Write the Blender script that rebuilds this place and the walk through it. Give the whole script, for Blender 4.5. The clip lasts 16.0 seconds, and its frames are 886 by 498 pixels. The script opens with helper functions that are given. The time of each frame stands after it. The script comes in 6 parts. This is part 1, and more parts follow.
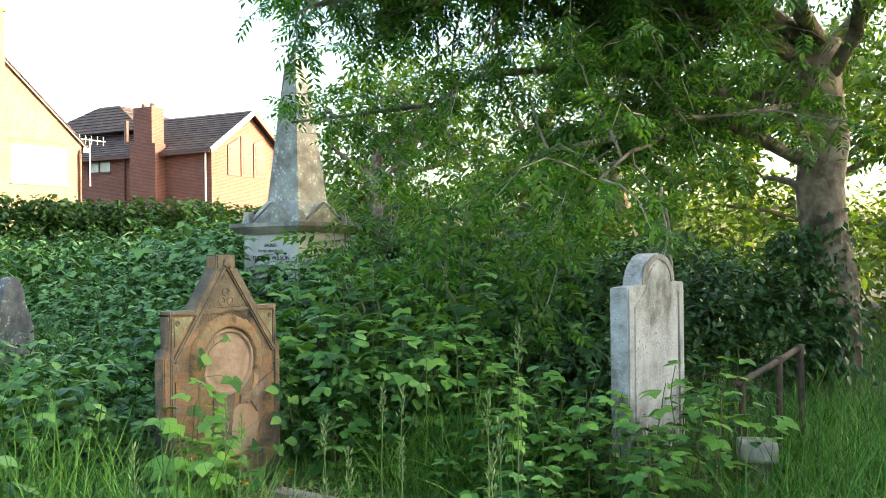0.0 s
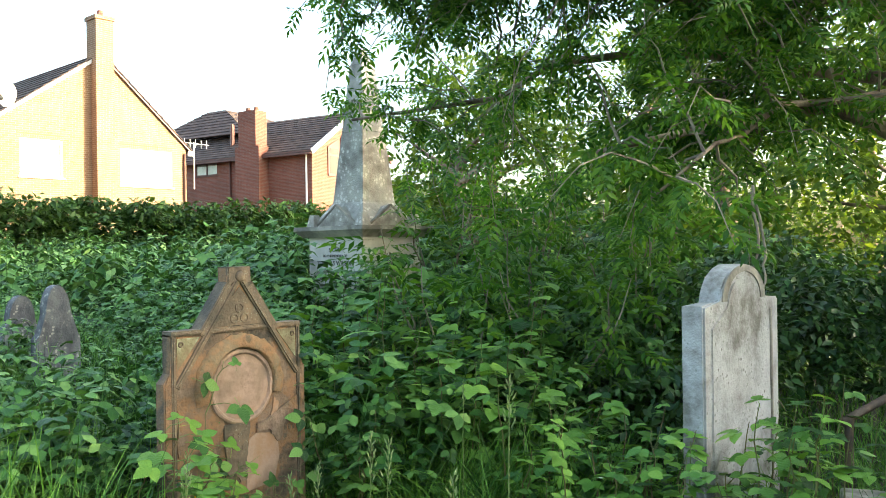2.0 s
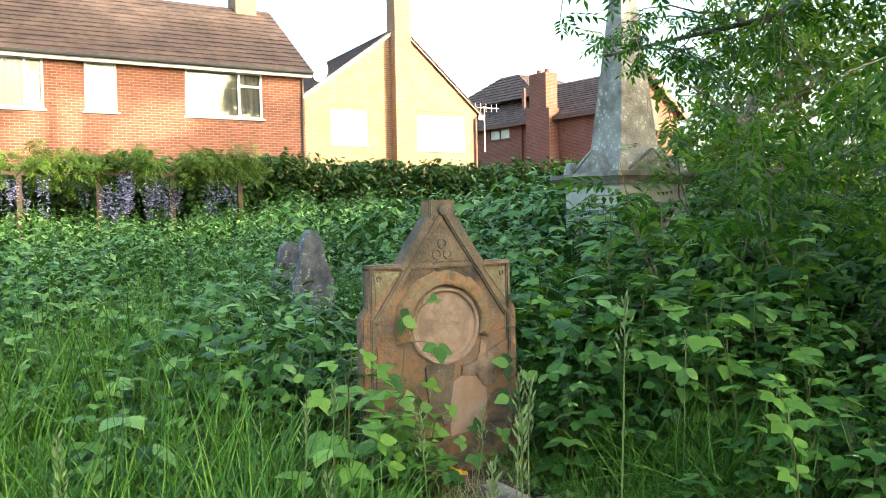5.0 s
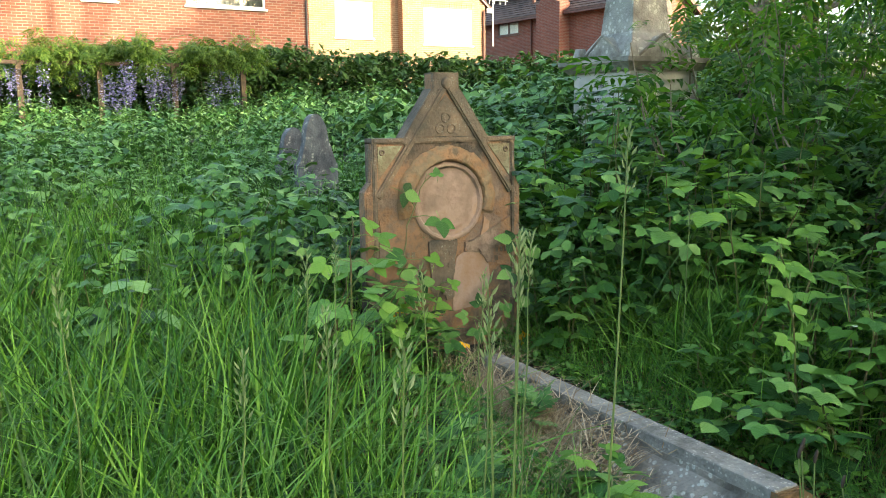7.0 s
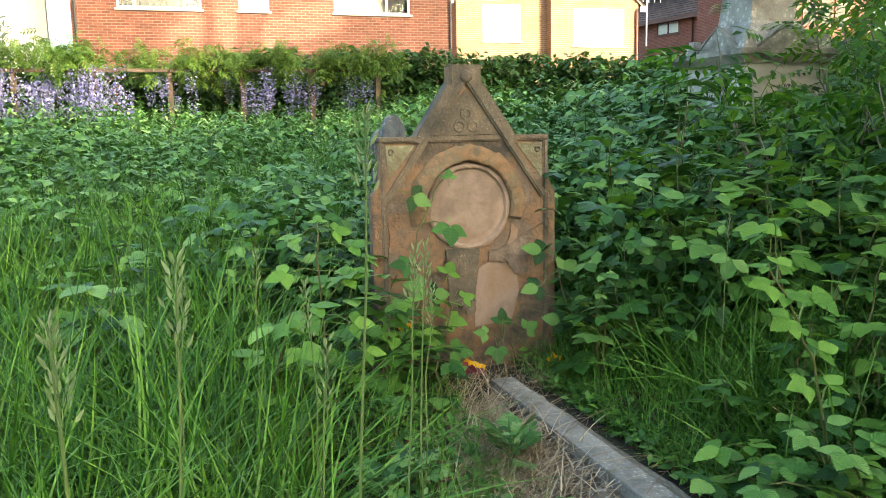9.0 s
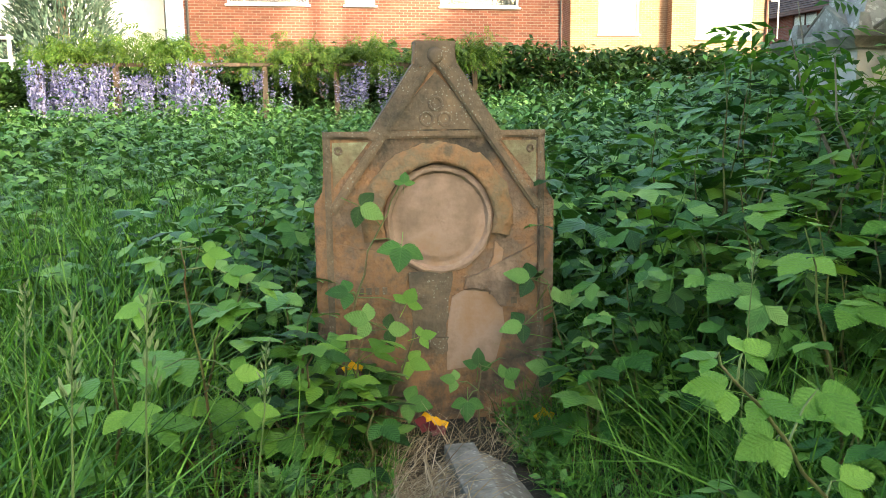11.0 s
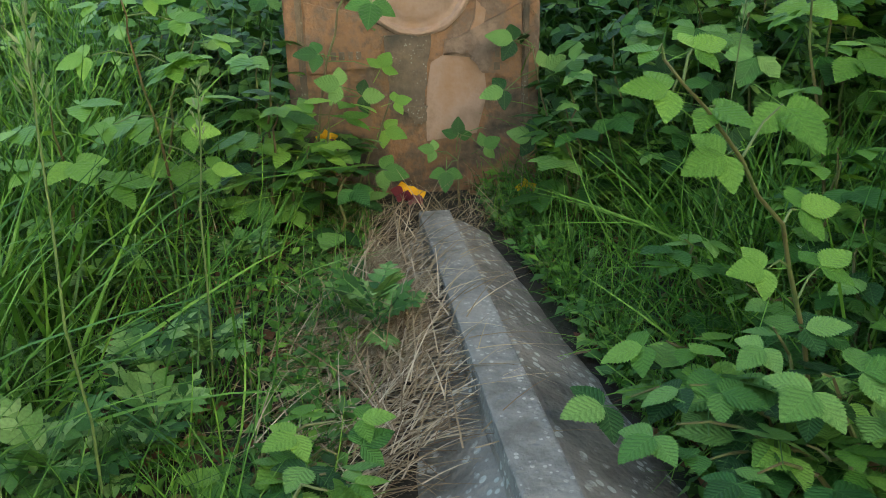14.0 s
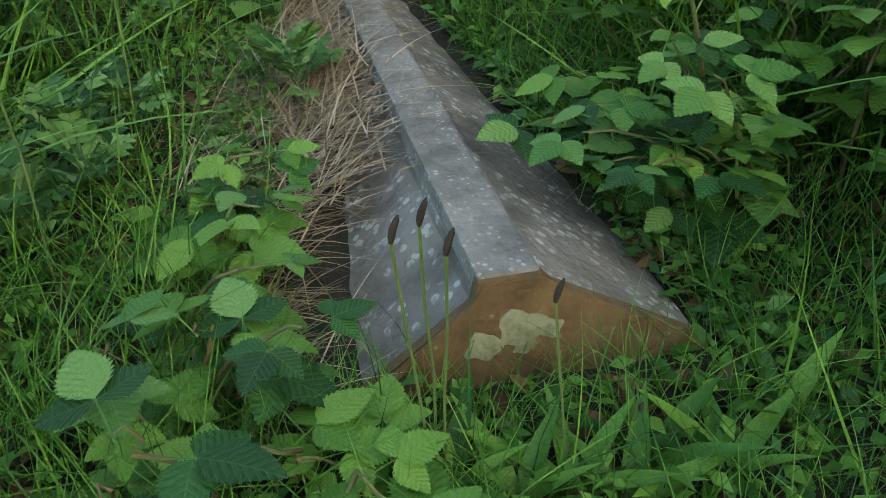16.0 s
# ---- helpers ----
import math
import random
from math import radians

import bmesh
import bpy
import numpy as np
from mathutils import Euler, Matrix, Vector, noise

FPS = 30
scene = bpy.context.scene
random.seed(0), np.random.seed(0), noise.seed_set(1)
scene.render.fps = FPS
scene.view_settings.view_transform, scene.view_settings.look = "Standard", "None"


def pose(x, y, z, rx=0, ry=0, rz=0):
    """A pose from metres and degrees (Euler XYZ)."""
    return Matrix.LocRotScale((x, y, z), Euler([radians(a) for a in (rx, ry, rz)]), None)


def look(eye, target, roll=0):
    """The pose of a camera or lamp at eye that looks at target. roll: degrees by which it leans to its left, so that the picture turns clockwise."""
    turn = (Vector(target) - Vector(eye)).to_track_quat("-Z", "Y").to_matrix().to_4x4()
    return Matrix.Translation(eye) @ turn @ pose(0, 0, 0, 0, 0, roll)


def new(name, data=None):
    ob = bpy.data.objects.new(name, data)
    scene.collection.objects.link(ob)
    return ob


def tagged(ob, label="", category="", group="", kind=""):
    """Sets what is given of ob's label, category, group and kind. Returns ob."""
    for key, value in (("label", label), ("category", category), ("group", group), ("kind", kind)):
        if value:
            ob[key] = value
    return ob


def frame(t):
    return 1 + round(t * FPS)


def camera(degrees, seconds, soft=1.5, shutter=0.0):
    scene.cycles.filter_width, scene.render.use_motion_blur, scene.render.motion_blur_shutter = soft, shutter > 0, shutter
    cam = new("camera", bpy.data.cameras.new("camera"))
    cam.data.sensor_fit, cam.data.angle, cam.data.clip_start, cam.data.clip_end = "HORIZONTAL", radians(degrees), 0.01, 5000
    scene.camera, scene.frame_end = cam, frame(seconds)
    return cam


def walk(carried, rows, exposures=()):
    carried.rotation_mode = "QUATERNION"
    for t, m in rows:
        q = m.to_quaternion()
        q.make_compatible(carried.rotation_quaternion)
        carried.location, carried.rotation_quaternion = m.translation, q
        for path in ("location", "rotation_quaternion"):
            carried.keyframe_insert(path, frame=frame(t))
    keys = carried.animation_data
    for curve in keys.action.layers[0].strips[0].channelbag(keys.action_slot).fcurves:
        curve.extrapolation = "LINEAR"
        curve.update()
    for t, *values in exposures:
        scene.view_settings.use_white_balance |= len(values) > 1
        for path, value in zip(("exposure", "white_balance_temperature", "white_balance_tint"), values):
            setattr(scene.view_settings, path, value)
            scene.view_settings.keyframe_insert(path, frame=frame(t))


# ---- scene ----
cam = camera(56.3, 16.0, soft=0.5, shutter=0.08)
PATH = [
    (0, (-3.123, -3.548, 1.305), (-1.463, -2.433, 1.31), -0.7),
    (0.5, (-2.897, -3.504, 1.347), (-1.319, -2.275, 1.35), -0.9),
    (1, (-2.73, -3.388, 1.361), (-1.221, -2.076, 1.363), -0.8),
    (1.5, (-2.601, -3.385, 1.362), (-1.092, -2.072, 1.363), -0.9),
    (2, (-2.418, -3.457, 1.363), (-0.912, -2.142, 1.368), -0.8),
    (2.5, (-2.286, -3.488, 1.329), (-0.806, -2.143, 1.335), -0.7),
    (3, (-2.193, -3.44, 1.338), (-0.729, -2.077, 1.344), -0.7),
    (3.5, (-2.126, -3.463, 1.326), (-0.667, -2.095, 1.331), -0.6),
    (4, (-1.972, -3.462, 1.295), (-0.741, -1.885, 1.311), -0.7),
    (6.3, (-1.816, -3.351, 1.096), (-0.939, -1.562, 0.919), -0.7),
    (6.5, (-1.827, -3.383, 1.088), (-0.938, -1.606, 0.861), -0.9),
    (7, (-1.825, -3.405, 1.086), (-0.9, -1.659, 0.778), -0.7),
    (7.5, (-1.711, -3.366, 1.072), (-0.789, -1.618, 0.765), -0.8),
    (8, (-1.508, -3.254, 1.052), (-0.598, -1.5, 0.745), -0.9),
    (8.5, (-1.343, -3.239, 1.051), (-0.534, -1.433, 0.757), -0.6),
    (9, (-1.117, -3.335, 1.046), (-0.545, -1.441, 0.754), -1.1),
    (9.5, (-0.921, -3.218, 1.038), (-0.453, -1.295, 0.747), -0.8),
    (11.8, (-0.273, -2.628, 1.023), (-0.025, -0.664, 0.732), -0.9),
    (12, (-0.286, -2.615, 1.04), (-0.028, -0.653, 0.756), -0.7),
    (12.5, (-0.294, -2.639, 1.013), (-0.048, -0.674, 0.73), -0.8),
    (12.7, (-0.291, -2.647, 0.963), (-0.05, -0.685, 0.659), -0.6),
    (13, (-0.258, -2.678, 0.934), (-0.053, -0.734, 0.507), -1.0),
    (13.5, (-0.244, -2.687, 0.895), (-0.055, -0.787, 0.301), -1.2),
    (14, (-0.247, -2.708, 0.861), (-0.026, -0.861, 0.128), -1.2),
    (14.5, (-0.238, -2.725, 0.828), (0.051, -0.93, -0.005), -1.1),
    (15, (-0.241, -2.755, 0.796), (0.094, -1.008, -0.119), -0.8),
    (15.5, (-0.244, -2.806, 0.752), (0.099, -1.113, -0.257), -1.0),
    (16, (-0.264, -2.844, 0.737), (0.093, -1.215, -0.367), -0.9),
]
walk(cam, [(t, look(eye, target, roll)) for t, eye, target, roll in PATH],
     exposures=[(0, 2.95, 6650, 3), (4.2, 2.83, 6650, 3), (12.5, 2.70, 6650, 3), (14.5, 2.5, 6650, 3), (16, 2.5, 6650, 3)])

# ---- world, sun, exposure ----
SUN_TO = Vector((0.52, -0.83, 0.26)).normalized()
world = bpy.data.worlds.new("sky")
scene.world = world
world.use_nodes = True
wn = world.node_tree.nodes
wn.clear()
sky = wn.new("ShaderNodeTexSky")
sky.sky_type = "NISHITA"
sky.sun_disc = False
sky.sun_elevation = math.asin(SUN_TO.z)
sky.sun_rotation = math.atan2(SUN_TO.x, SUN_TO.y)
sky.air_density, sky.dust_density, sky.ozone_density = 1.0, 5.0, 1.0
wbg = wn.new("ShaderNodeBackground")
wbg.inputs["Strength"].default_value = 0.15
wout = wn.new("ShaderNodeOutputWorld")
world.node_tree.links.new(sky.outputs[0], wbg.inputs["Color"])
world.node_tree.links.new(wbg.outputs[0], wout.inputs["Surface"])
sun_data = bpy.data.lights.new("sun", "SUN")
sun_data.energy, sun_data.angle, sun_data.color = 2.0, radians(0.6), (1.0, 0.86, 0.66)
sun = new("sun", sun_data)
sun.matrix_world = look(SUN_TO * 60, (0, 0, 0))

# ---- materials ----


def stone_like(name, stops, scale=6.0, rough=0.85, bump=0.4, spots=None, grain=60.0, metal=0.0, big=1.2):
    """Mottled matt surface: a ramp over two scales of noise, optional pale spots, fine relief."""
    m = bpy.data.materials.new(name)
    m.use_nodes = True
    t = m.node_tree
    n, l = t.nodes, t.links
    b = n["Principled BSDF"]
    co = n.new("ShaderNodeTexCoord")
    n1 = n.new("ShaderNodeTexNoise")
    n1.inputs["Scale"].default_value, n1.inputs["Detail"].default_value = scale, 8
    n1.inputs["Roughness"].default_value = 0.65
    n2 = n.new("ShaderNodeTexNoise")
    n2.inputs["Scale"].default_value, n2.inputs["Detail"].default_value = scale * 0.25 * big, 4
    add = n.new("ShaderNodeMix")
    add.data_type = "FLOAT"
    add.inputs[0].default_value = 0.5
    ramp = n.new("ShaderNodeValToRGB")
    ramp.color_ramp.elements[0].position, ramp.color_ramp.elements[1].position = 0.41, 0.59
    while len(ramp.color_ramp.elements) < len(stops):
        ramp.color_ramp.elements.new(0.5)
    for i, (e, c) in enumerate(zip(ramp.color_ramp.elements, stops)):
        e.position = 0.41 + 0.18 * i / (len(stops) - 1)
        e.color = (*c, 1)
    gr = n.new("ShaderNodeTexNoise")
    gr.inputs["Scale"].default_value, gr.inputs["Detail"].default_value = grain, 5
    bp = n.new("ShaderNodeBump")
    bp.inputs["Strength"].default_value, bp.inputs["Distance"].default_value = bump, 0.01
    for x in (n1, n2, gr):
        l.new(co.outputs["Object"], x.inputs["Vector"])
    l.new(n1.outputs[0], add.inputs[2])
    l.new(n2.outputs[0], add.inputs[3])
    l.new(add.outputs[0], ramp.inputs[0])
    col = ramp.outputs[0]
    if spots:
        vo = n.new("ShaderNodeTexVoronoi")
        vo.inputs["Scale"].default_value = spots[1]
        l.new(co.outputs["Object"], vo.inputs["Vector"])
        r2 = n.new("ShaderNodeValToRGB")
        r2.color_ramp.elements[0].position, r2.color_ramp.elements[1].position = spots[2], spots[2] + 0.06
        r2.color_ramp.elements[0].color, r2.color_ramp.elements[1].color = (1, 1, 1, 1), (0, 0, 0, 1)
        l.new(vo.outputs["Distance"], r2.inputs[0])
        mul = n.new("ShaderNodeMath")
        mul.operation = "MULTIPLY"
        r3 = n.new("ShaderNodeValToRGB")
        r3.color_ramp.elements[0].position, r3.color_ramp.elements[1].position = 0.48, 0.56
        l.new(n1.outputs[0], r3.inputs[0])
        l.new(r2.outputs[0], mul.inputs[0])
        l.new(r3.outputs[0], mul.inputs[1])
        mx = n.new("ShaderNodeMix")
        mx.data_type = "RGBA"
        l.new(mul.outputs[0], mx.inputs[0])
        l.new(col, mx.inputs[6])
        mx.inputs[7].default_value = (*spots[0], 1)
        col = mx.outputs[2]
    l.new(col, b.inputs["Base Color"])
    l.new(gr.outputs[0], bp.inputs["Height"])
    l.new(bp.outputs[0], b.inputs["Normal"])
    b.inputs["Roughness"].default_value, b.inputs["Metallic"].default_value = rough, metal
    return m


def leaf_like(name, stops, trans=0.35, rough=0.45, spec=0.22, veins=0.0, warmth=(1.25, 1.15, 0.45)):
    """Leaf: colour by piece, a lighter fine mottle, light passing through."""
    m = bpy.data.materials.new(name)
    m.use_nodes = True
    t = m.node_tree
    n, l = t.nodes, t.links
    b = n["Principled BSDF"]
    geo = n.new("ShaderNodeNewGeometry")
    oi = n.new("ShaderNodeObjectInfo")
    ad = n.new("ShaderNodeMath")
    ad.operation = "ADD"
    fr = n.new("ShaderNodeMath")
    fr.operation = "FRACT"
    l.new(geo.outputs["Random Per Island"], ad.inputs[0])
    l.new(oi.outputs["Random"], ad.inputs[1])
    l.new(ad.outputs[0], fr.inputs[0])
    ramp = n.new("ShaderNodeValToRGB")
    while len(ramp.color_ramp.elements) < len(stops):
        ramp.color_ramp.elements.new(0.5)
    for i, (e, c) in enumerate(zip(ramp.color_ramp.elements, stops)):
        e.position = i / (len(stops) - 1)
        e.color = (*c, 1)
    l.new(fr.outputs[0], ramp.inputs[0])
    co = n.new("ShaderNodeTexCoord")
    nz = n.new("ShaderNodeTexNoise")
    nz.inputs["Scale"].default_value, nz.inputs["Detail"].default_value = 30, 3
    l.new(co.outputs["Object"], nz.inputs["Vector"])
    br = n.new("ShaderNodeMapRange")
    br.inputs[3].default_value, br.inputs[4].default_value = 0.55, 1.45
    l.new(nz.outputs[0], br.inputs[0])
    mu = n.new("ShaderNodeMix")
    mu.data_type, mu.blend_type = "RGBA", "MULTIPLY"
    mu.inputs[0].default_value = 1
    l.new(ramp.outputs[0], mu.inputs[6])
    l.new(br.outputs[0], mu.inputs[7])
    base, relief = mu.outputs[2], None
    if veins:
        def calc(op, p, q):
            k = n.new("ShaderNodeMath")
            k.operation = op
            for i, v in enumerate((p, q)):
                if isinstance(v, float):
                    k.inputs[i].default_value = v
                else:
                    l.new(v, k.inputs[i])
            return k.outputs[0]
        uv = n.new("ShaderNodeUVMap")
        uv.uv_map = "leaf"
        sp = n.new("ShaderNodeSeparateXYZ")
        l.new(uv.outputs[0], sp.inputs[0])
        side = calc("ABSOLUTE", sp.outputs[1], 0.0)
        run = calc("MULTIPLY", calc("SUBTRACT", sp.outputs[0], calc("MULTIPLY", side, 0.75)), 8.0)
        saw = calc("ABSOLUTE", calc("SUBTRACT", calc("FRACT", run, 0.0), 0.5), 0.0)
        rib = calc("MAXIMUM", calc("GREATER_THAN", saw, 0.44), calc("LESS_THAN", side, 0.012))
        line = n.new("ShaderNodeMix")
        line.data_type, line.blend_type = "RGBA", "MIX"
        l.new(calc("MULTIPLY", rib, veins), line.inputs[0])
        l.new(base, line.inputs[6])
        line.inputs[7].default_value = (*(min(1.0, v * 1.25 + 0.02) for v in stops[-1]), 1)
        base, relief = line.outputs[2], saw
    l.new(base, b.inputs["Base Color"])
    b.inputs["Roughness"].default_value = rough
    b.inputs["Specular IOR Level"].default_value = spec
    fine = n.new("ShaderNodeTexNoise")
    fine.inputs["Scale"].default_value, fine.inputs["Detail"].default_value = 55, 3
    l.new(co.outputs["Object"], fine.inputs["Vector"])
    bp = n.new("ShaderNodeBump")
    bp.inputs["Strength"].default_value, bp.inputs["Distance"].default_value = 0.25, 0.005
    l.new(fine.outputs[0], bp.inputs["Height"])
    if relief is not None:
        pucker = n.new("ShaderNodeBump")
        pucker.inputs["Strength"].default_value, pucker.inputs["Distance"].default_value, pucker.invert = 0.3, 0.006, True
        l.new(relief, pucker.inputs["Height"])
        l.new(bp.outputs[0], pucker.inputs["Normal"])
        bp = pucker
    l.new(bp.outputs[0], b.inputs["Normal"])
    tr = n.new("ShaderNodeBsdfTranslucent")
    warm = n.new("ShaderNodeMix")
    warm.data_type, warm.blend_type = "RGBA", "MULTIPLY"
    warm.inputs[0].default_value = 1
    warm.inputs[7].default_value = (*warmth, 1)
    l.new(mu.outputs[2], warm.inputs[6])
    l.new(warm.outputs[2], tr.inputs["Color"])
    mix = n.new("ShaderNodeMixShader")
    mix.inputs[0].default_value = trans
    l.new(b.outputs[0], mix.inputs[1])
    l.new(tr.outputs[0], mix.inputs[2])
    l.new(mix.outputs[0], n["Material Output"].inputs["Surface"])
    return m


def brick_like(name, c1, c2, mortar, wide=0.225, high=0.075, flip=False):
    """Stretcher-bond brickwork on upright walls, run along x or y, with small relief and soot."""
    m = bpy.data.materials.new(name)
    m.use_nodes = True
    t = m.node_tree
    n, l = t.nodes, t.links
    b = n["Principled BSDF"]
    co = n.new("ShaderNodeTexCoord")
    sep = n.new("ShaderNodeSeparateXYZ")
    com = n.new("ShaderNodeCombineXYZ")
    l.new(co.outputs["Object"], sep.inputs[0])
    sm = n.new("ShaderNodeMath")
    sm.operation = "ADD"
    l.new(sep.outputs[0], sm.inputs[0])
    l.new(sep.outputs[1], sm.inputs[1])
    l.new(sm.outputs[0], com.inputs[0])
    l.new(sep.outputs[2], com.inputs[1])
    bk = n.new("ShaderNodeTexBrick")
    bk.inputs["Scale"].default_value = 1.0
    bk.inputs["Brick Width"].default_value, bk.inputs["Row Height"].default_value = wide, high
    bk.inputs["Mortar Size"].default_value = 0.007
    bk.inputs["Color1"].default_value, bk.inputs["Color2"].default_value = (*c1, 1), (*c2, 1)
    bk.inputs["Mortar"].default_value = (*mortar, 1)
    l.new(com.outputs[0], bk.inputs["Vector"])
    nz = n.new("ShaderNodeTexNoise")
    nz.inputs["Scale"].default_value, nz.inputs["Detail"].default_value = 1.3, 6
    l.new(co.outputs["Object"], nz.inputs["Vector"])
    br = n.new("ShaderNodeMapRange")
    br.inputs[3].default_value, br.inputs[4].default_value = 0.75, 1.25
    l.new(nz.outputs[0], br.inputs[0])
    mu = n.new("ShaderNodeMix")
    mu.data_type, mu.blend_type = "RGBA", "MULTIPLY"
    mu.inputs[0].default_value = 1
    l.new(bk.outputs[0], mu.inputs[6])
    l.new(br.outputs[0], mu.inputs[7])
    l.new(mu.outputs[2], b.inputs["Base Color"])
    bp = n.new("ShaderNodeBump")
    bp.inputs["Strength"].default_value, bp.inputs["Distance"].default_value, bp.invert = 0.5, 0.008, True
    l.new(bk.outputs["Fac"], bp.inputs["Height"])
    l.new(bp.outputs[0], b.inputs["Normal"])
    b.inputs["Roughness"].default_value = 0.9
    return m


def plain(name, c, rough=0.5, metal=0.0, vary=0.12):
    return stone_like(name, [tuple(v * (1 - vary) for v in c), tuple(min(1, v * (1 + vary)) for v in c)], 5, rough, 0.08, metal=metal)


SANDSTONE = stone_like("brown_sandstone", [(0.05, 0.042, 0.032), (0.12, 0.088, 0.06), (0.235, 0.13, 0.066), (0.155, 0.11, 0.076), (0.255, 0.18, 0.13)], 5, 0.88, 0.8)
RIDGE_STONE = stone_like("grey_ridge_stone", [(0.12, 0.115, 0.10), (0.19, 0.185, 0.165), (0.25, 0.24, 0.21)], 16, 0.9, 0.9, spots=((0.36, 0.35, 0.31), 70, 0.25))
ARCH_STONE = stone_like("orange_sandstone", [(0.10, 0.08, 0.05), (0.24, 0.135, 0.065), (0.16, 0.125, 0.075), (0.30, 0.175, 0.09)], 7, 0.9, 0.7)
SANDSTONE_BARE = stone_like("bare_sandstone", [(0.20, 0.14, 0.10), (0.31, 0.22, 0.165), (0.27, 0.165, 0.095)], 6, 0.9, 0.3)
SANDSTONE_DARK = stone_like("weathered_sandstone", [(0.06, 0.052, 0.04), (0.12, 0.095, 0.066), (0.19, 0.135, 0.085)], 8, 0.9, 0.6, spots=((0.24, 0.24, 0.19), 90, 0.2))
ALGAE_STONE = stone_like("algae_sandstone", [(0.15, 0.105, 0.065), (0.17, 0.14, 0.08), (0.20, 0.19, 0.11), (0.27, 0.31, 0.20)], 11, 0.9, 0.6)
GREY_STONE = stone_like("lichened_grey_stone", [(0.10, 0.09, 0.072), (0.17, 0.155, 0.13), (0.24, 0.22, 0.185)], 9, 0.88, 1.0, spots=((0.40, 0.40, 0.35), 42, 0.33))
END_STONE = stone_like("ochre_sandstone", [(0.06, 0.038, 0.02), (0.13, 0.076, 0.03), (0.18, 0.118, 0.052)], 9, 0.9, 0.7, spots=((0.26, 0.24, 0.16), 40, 0.14))
PALE_STONE = stone_like("pale_limestone", [(0.15, 0.145, 0.13), (0.30, 0.30, 0.295), (0.40, 0.405, 0.41), (0.46, 0.465, 0.47)], 5, 0.88, 0.7, spots=((0.20, 0.20, 0.19), 32, 0.22))
SOOT_STONE = stone_like("sooty_limestone", [(0.13, 0.12, 0.10), (0.22, 0.21, 0.18), (0.33, 0.31, 0.26)], 9, 0.9, 0.5)
OBELISK_STONE = stone_like("obelisk_limestone", [(0.17, 0.16, 0.14), (0.29, 0.28, 0.25), (0.36, 0.35, 0.31)], 6, 0.9, 0.7, spots=((0.50, 0.49, 0.44), 22, 0.35))
PANEL_STONE = stone_like("panel_limestone", [(0.40, 0.39, 0.36), (0.52, 0.51, 0.48)], 6, 0.8, 0.3)
SLATE_STONE = stone_like("dark_slate_stone", [(0.055, 0.06, 0.07), (0.12, 0.125, 0.135), (0.19, 0.19, 0.195)], 8, 0.8, 0.5, spots=((0.32, 0.32, 0.29), 30, 0.28))
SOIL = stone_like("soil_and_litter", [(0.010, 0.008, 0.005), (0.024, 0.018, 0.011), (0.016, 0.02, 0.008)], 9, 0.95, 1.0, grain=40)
MEADOW = stone_like("far_turf", [(0.05, 0.08, 0.02), (0.09, 0.13, 0.03), (0.12, 0.14, 0.05)], 4, 0.95, 0.8, grain=30)
RED_BRICK = brick_like("red_brick", (0.15, 0.050, 0.032), (0.22, 0.082, 0.052), (0.24, 0.19, 0.15))
BUFF_BRICK = brick_like("buff_brick", (0.22, 0.125, 0.068), (0.28, 0.17, 0.098), (0.36, 0.28, 0.19))
DARK_BRICK = brick_like("dark_red_brick", (0.15, 0.046, 0.03), (0.21, 0.072, 0.048), (0.20, 0.155, 0.125))
ROOF_TILE = stone_like("brown_roof_tile", [(0.045, 0.03, 0.028), (0.07, 0.045, 0.04), (0.10, 0.068, 0.055)], 5, 0.85, 0.4)
WHITE_PAINT = plain("white_paint", (0.80, 0.80, 0.78), 0.5, vary=0.04)
RENDER_WALL = plain("white_render", (0.78, 0.76, 0.70), 0.9, vary=0.05)
BROWN_PAINT = plain("brown_paint", (0.10, 0.035, 0.025), 0.5)
BLACK_PLASTIC = plain("black_plastic", (0.03, 0.03, 0.03), 0.5)
CURTAIN = plain("net_curtain", (0.72, 0.72, 0.70), 0.95, vary=0.06)
# dark colour that stands in for the shade of an unlit room
ROOM_SHADE = plain("room_shade", (0.10, 0.10, 0.10), 0.95)
IRON = stone_like("rusty_iron", [(0.05, 0.04, 0.035), (0.10, 0.07, 0.05), (0.17, 0.13, 0.10)], 12, 0.7, 0.5, metal=0.3)
WOOD_GREY = stone_like("weathered_wood", [(0.14, 0.11, 0.08), (0.22, 0.18, 0.13)], 10, 0.9, 0.6)
BARK = stone_like("bark", [(0.07, 0.05, 0.035), (0.18, 0.135, 0.09), (0.30, 0.24, 0.17)], 9, 0.95, 1.0, grain=25)
TWIG = stone_like("pale_twig", [(0.12, 0.10, 0.07), (0.24, 0.21, 0.16)], 12, 0.9, 0.4)
STEM = plain("green_stem", (0.10, 0.15, 0.04), 0.6)
CANE = stone_like("bramble_cane", [(0.11, 0.07, 0.03), (0.10, 0.14, 0.04)], 14, 0.6, 0.3)
LEAF_BRAMBLE = leaf_like("bramble_leaf", [(0.009, 0.040, 0.008), (0.026, 0.095, 0.017), (0.062, 0.165, 0.028), (0.15, 0.28, 0.07)], 0.14, 0.5, 0.26, 0.16)
LEAF_YOUNG = leaf_like("young_bramble_leaf", [(0.08, 0.20, 0.03), (0.13, 0.28, 0.045), (0.20, 0.37, 0.065)], 0.32, 0.5, 0.26, 0.16)
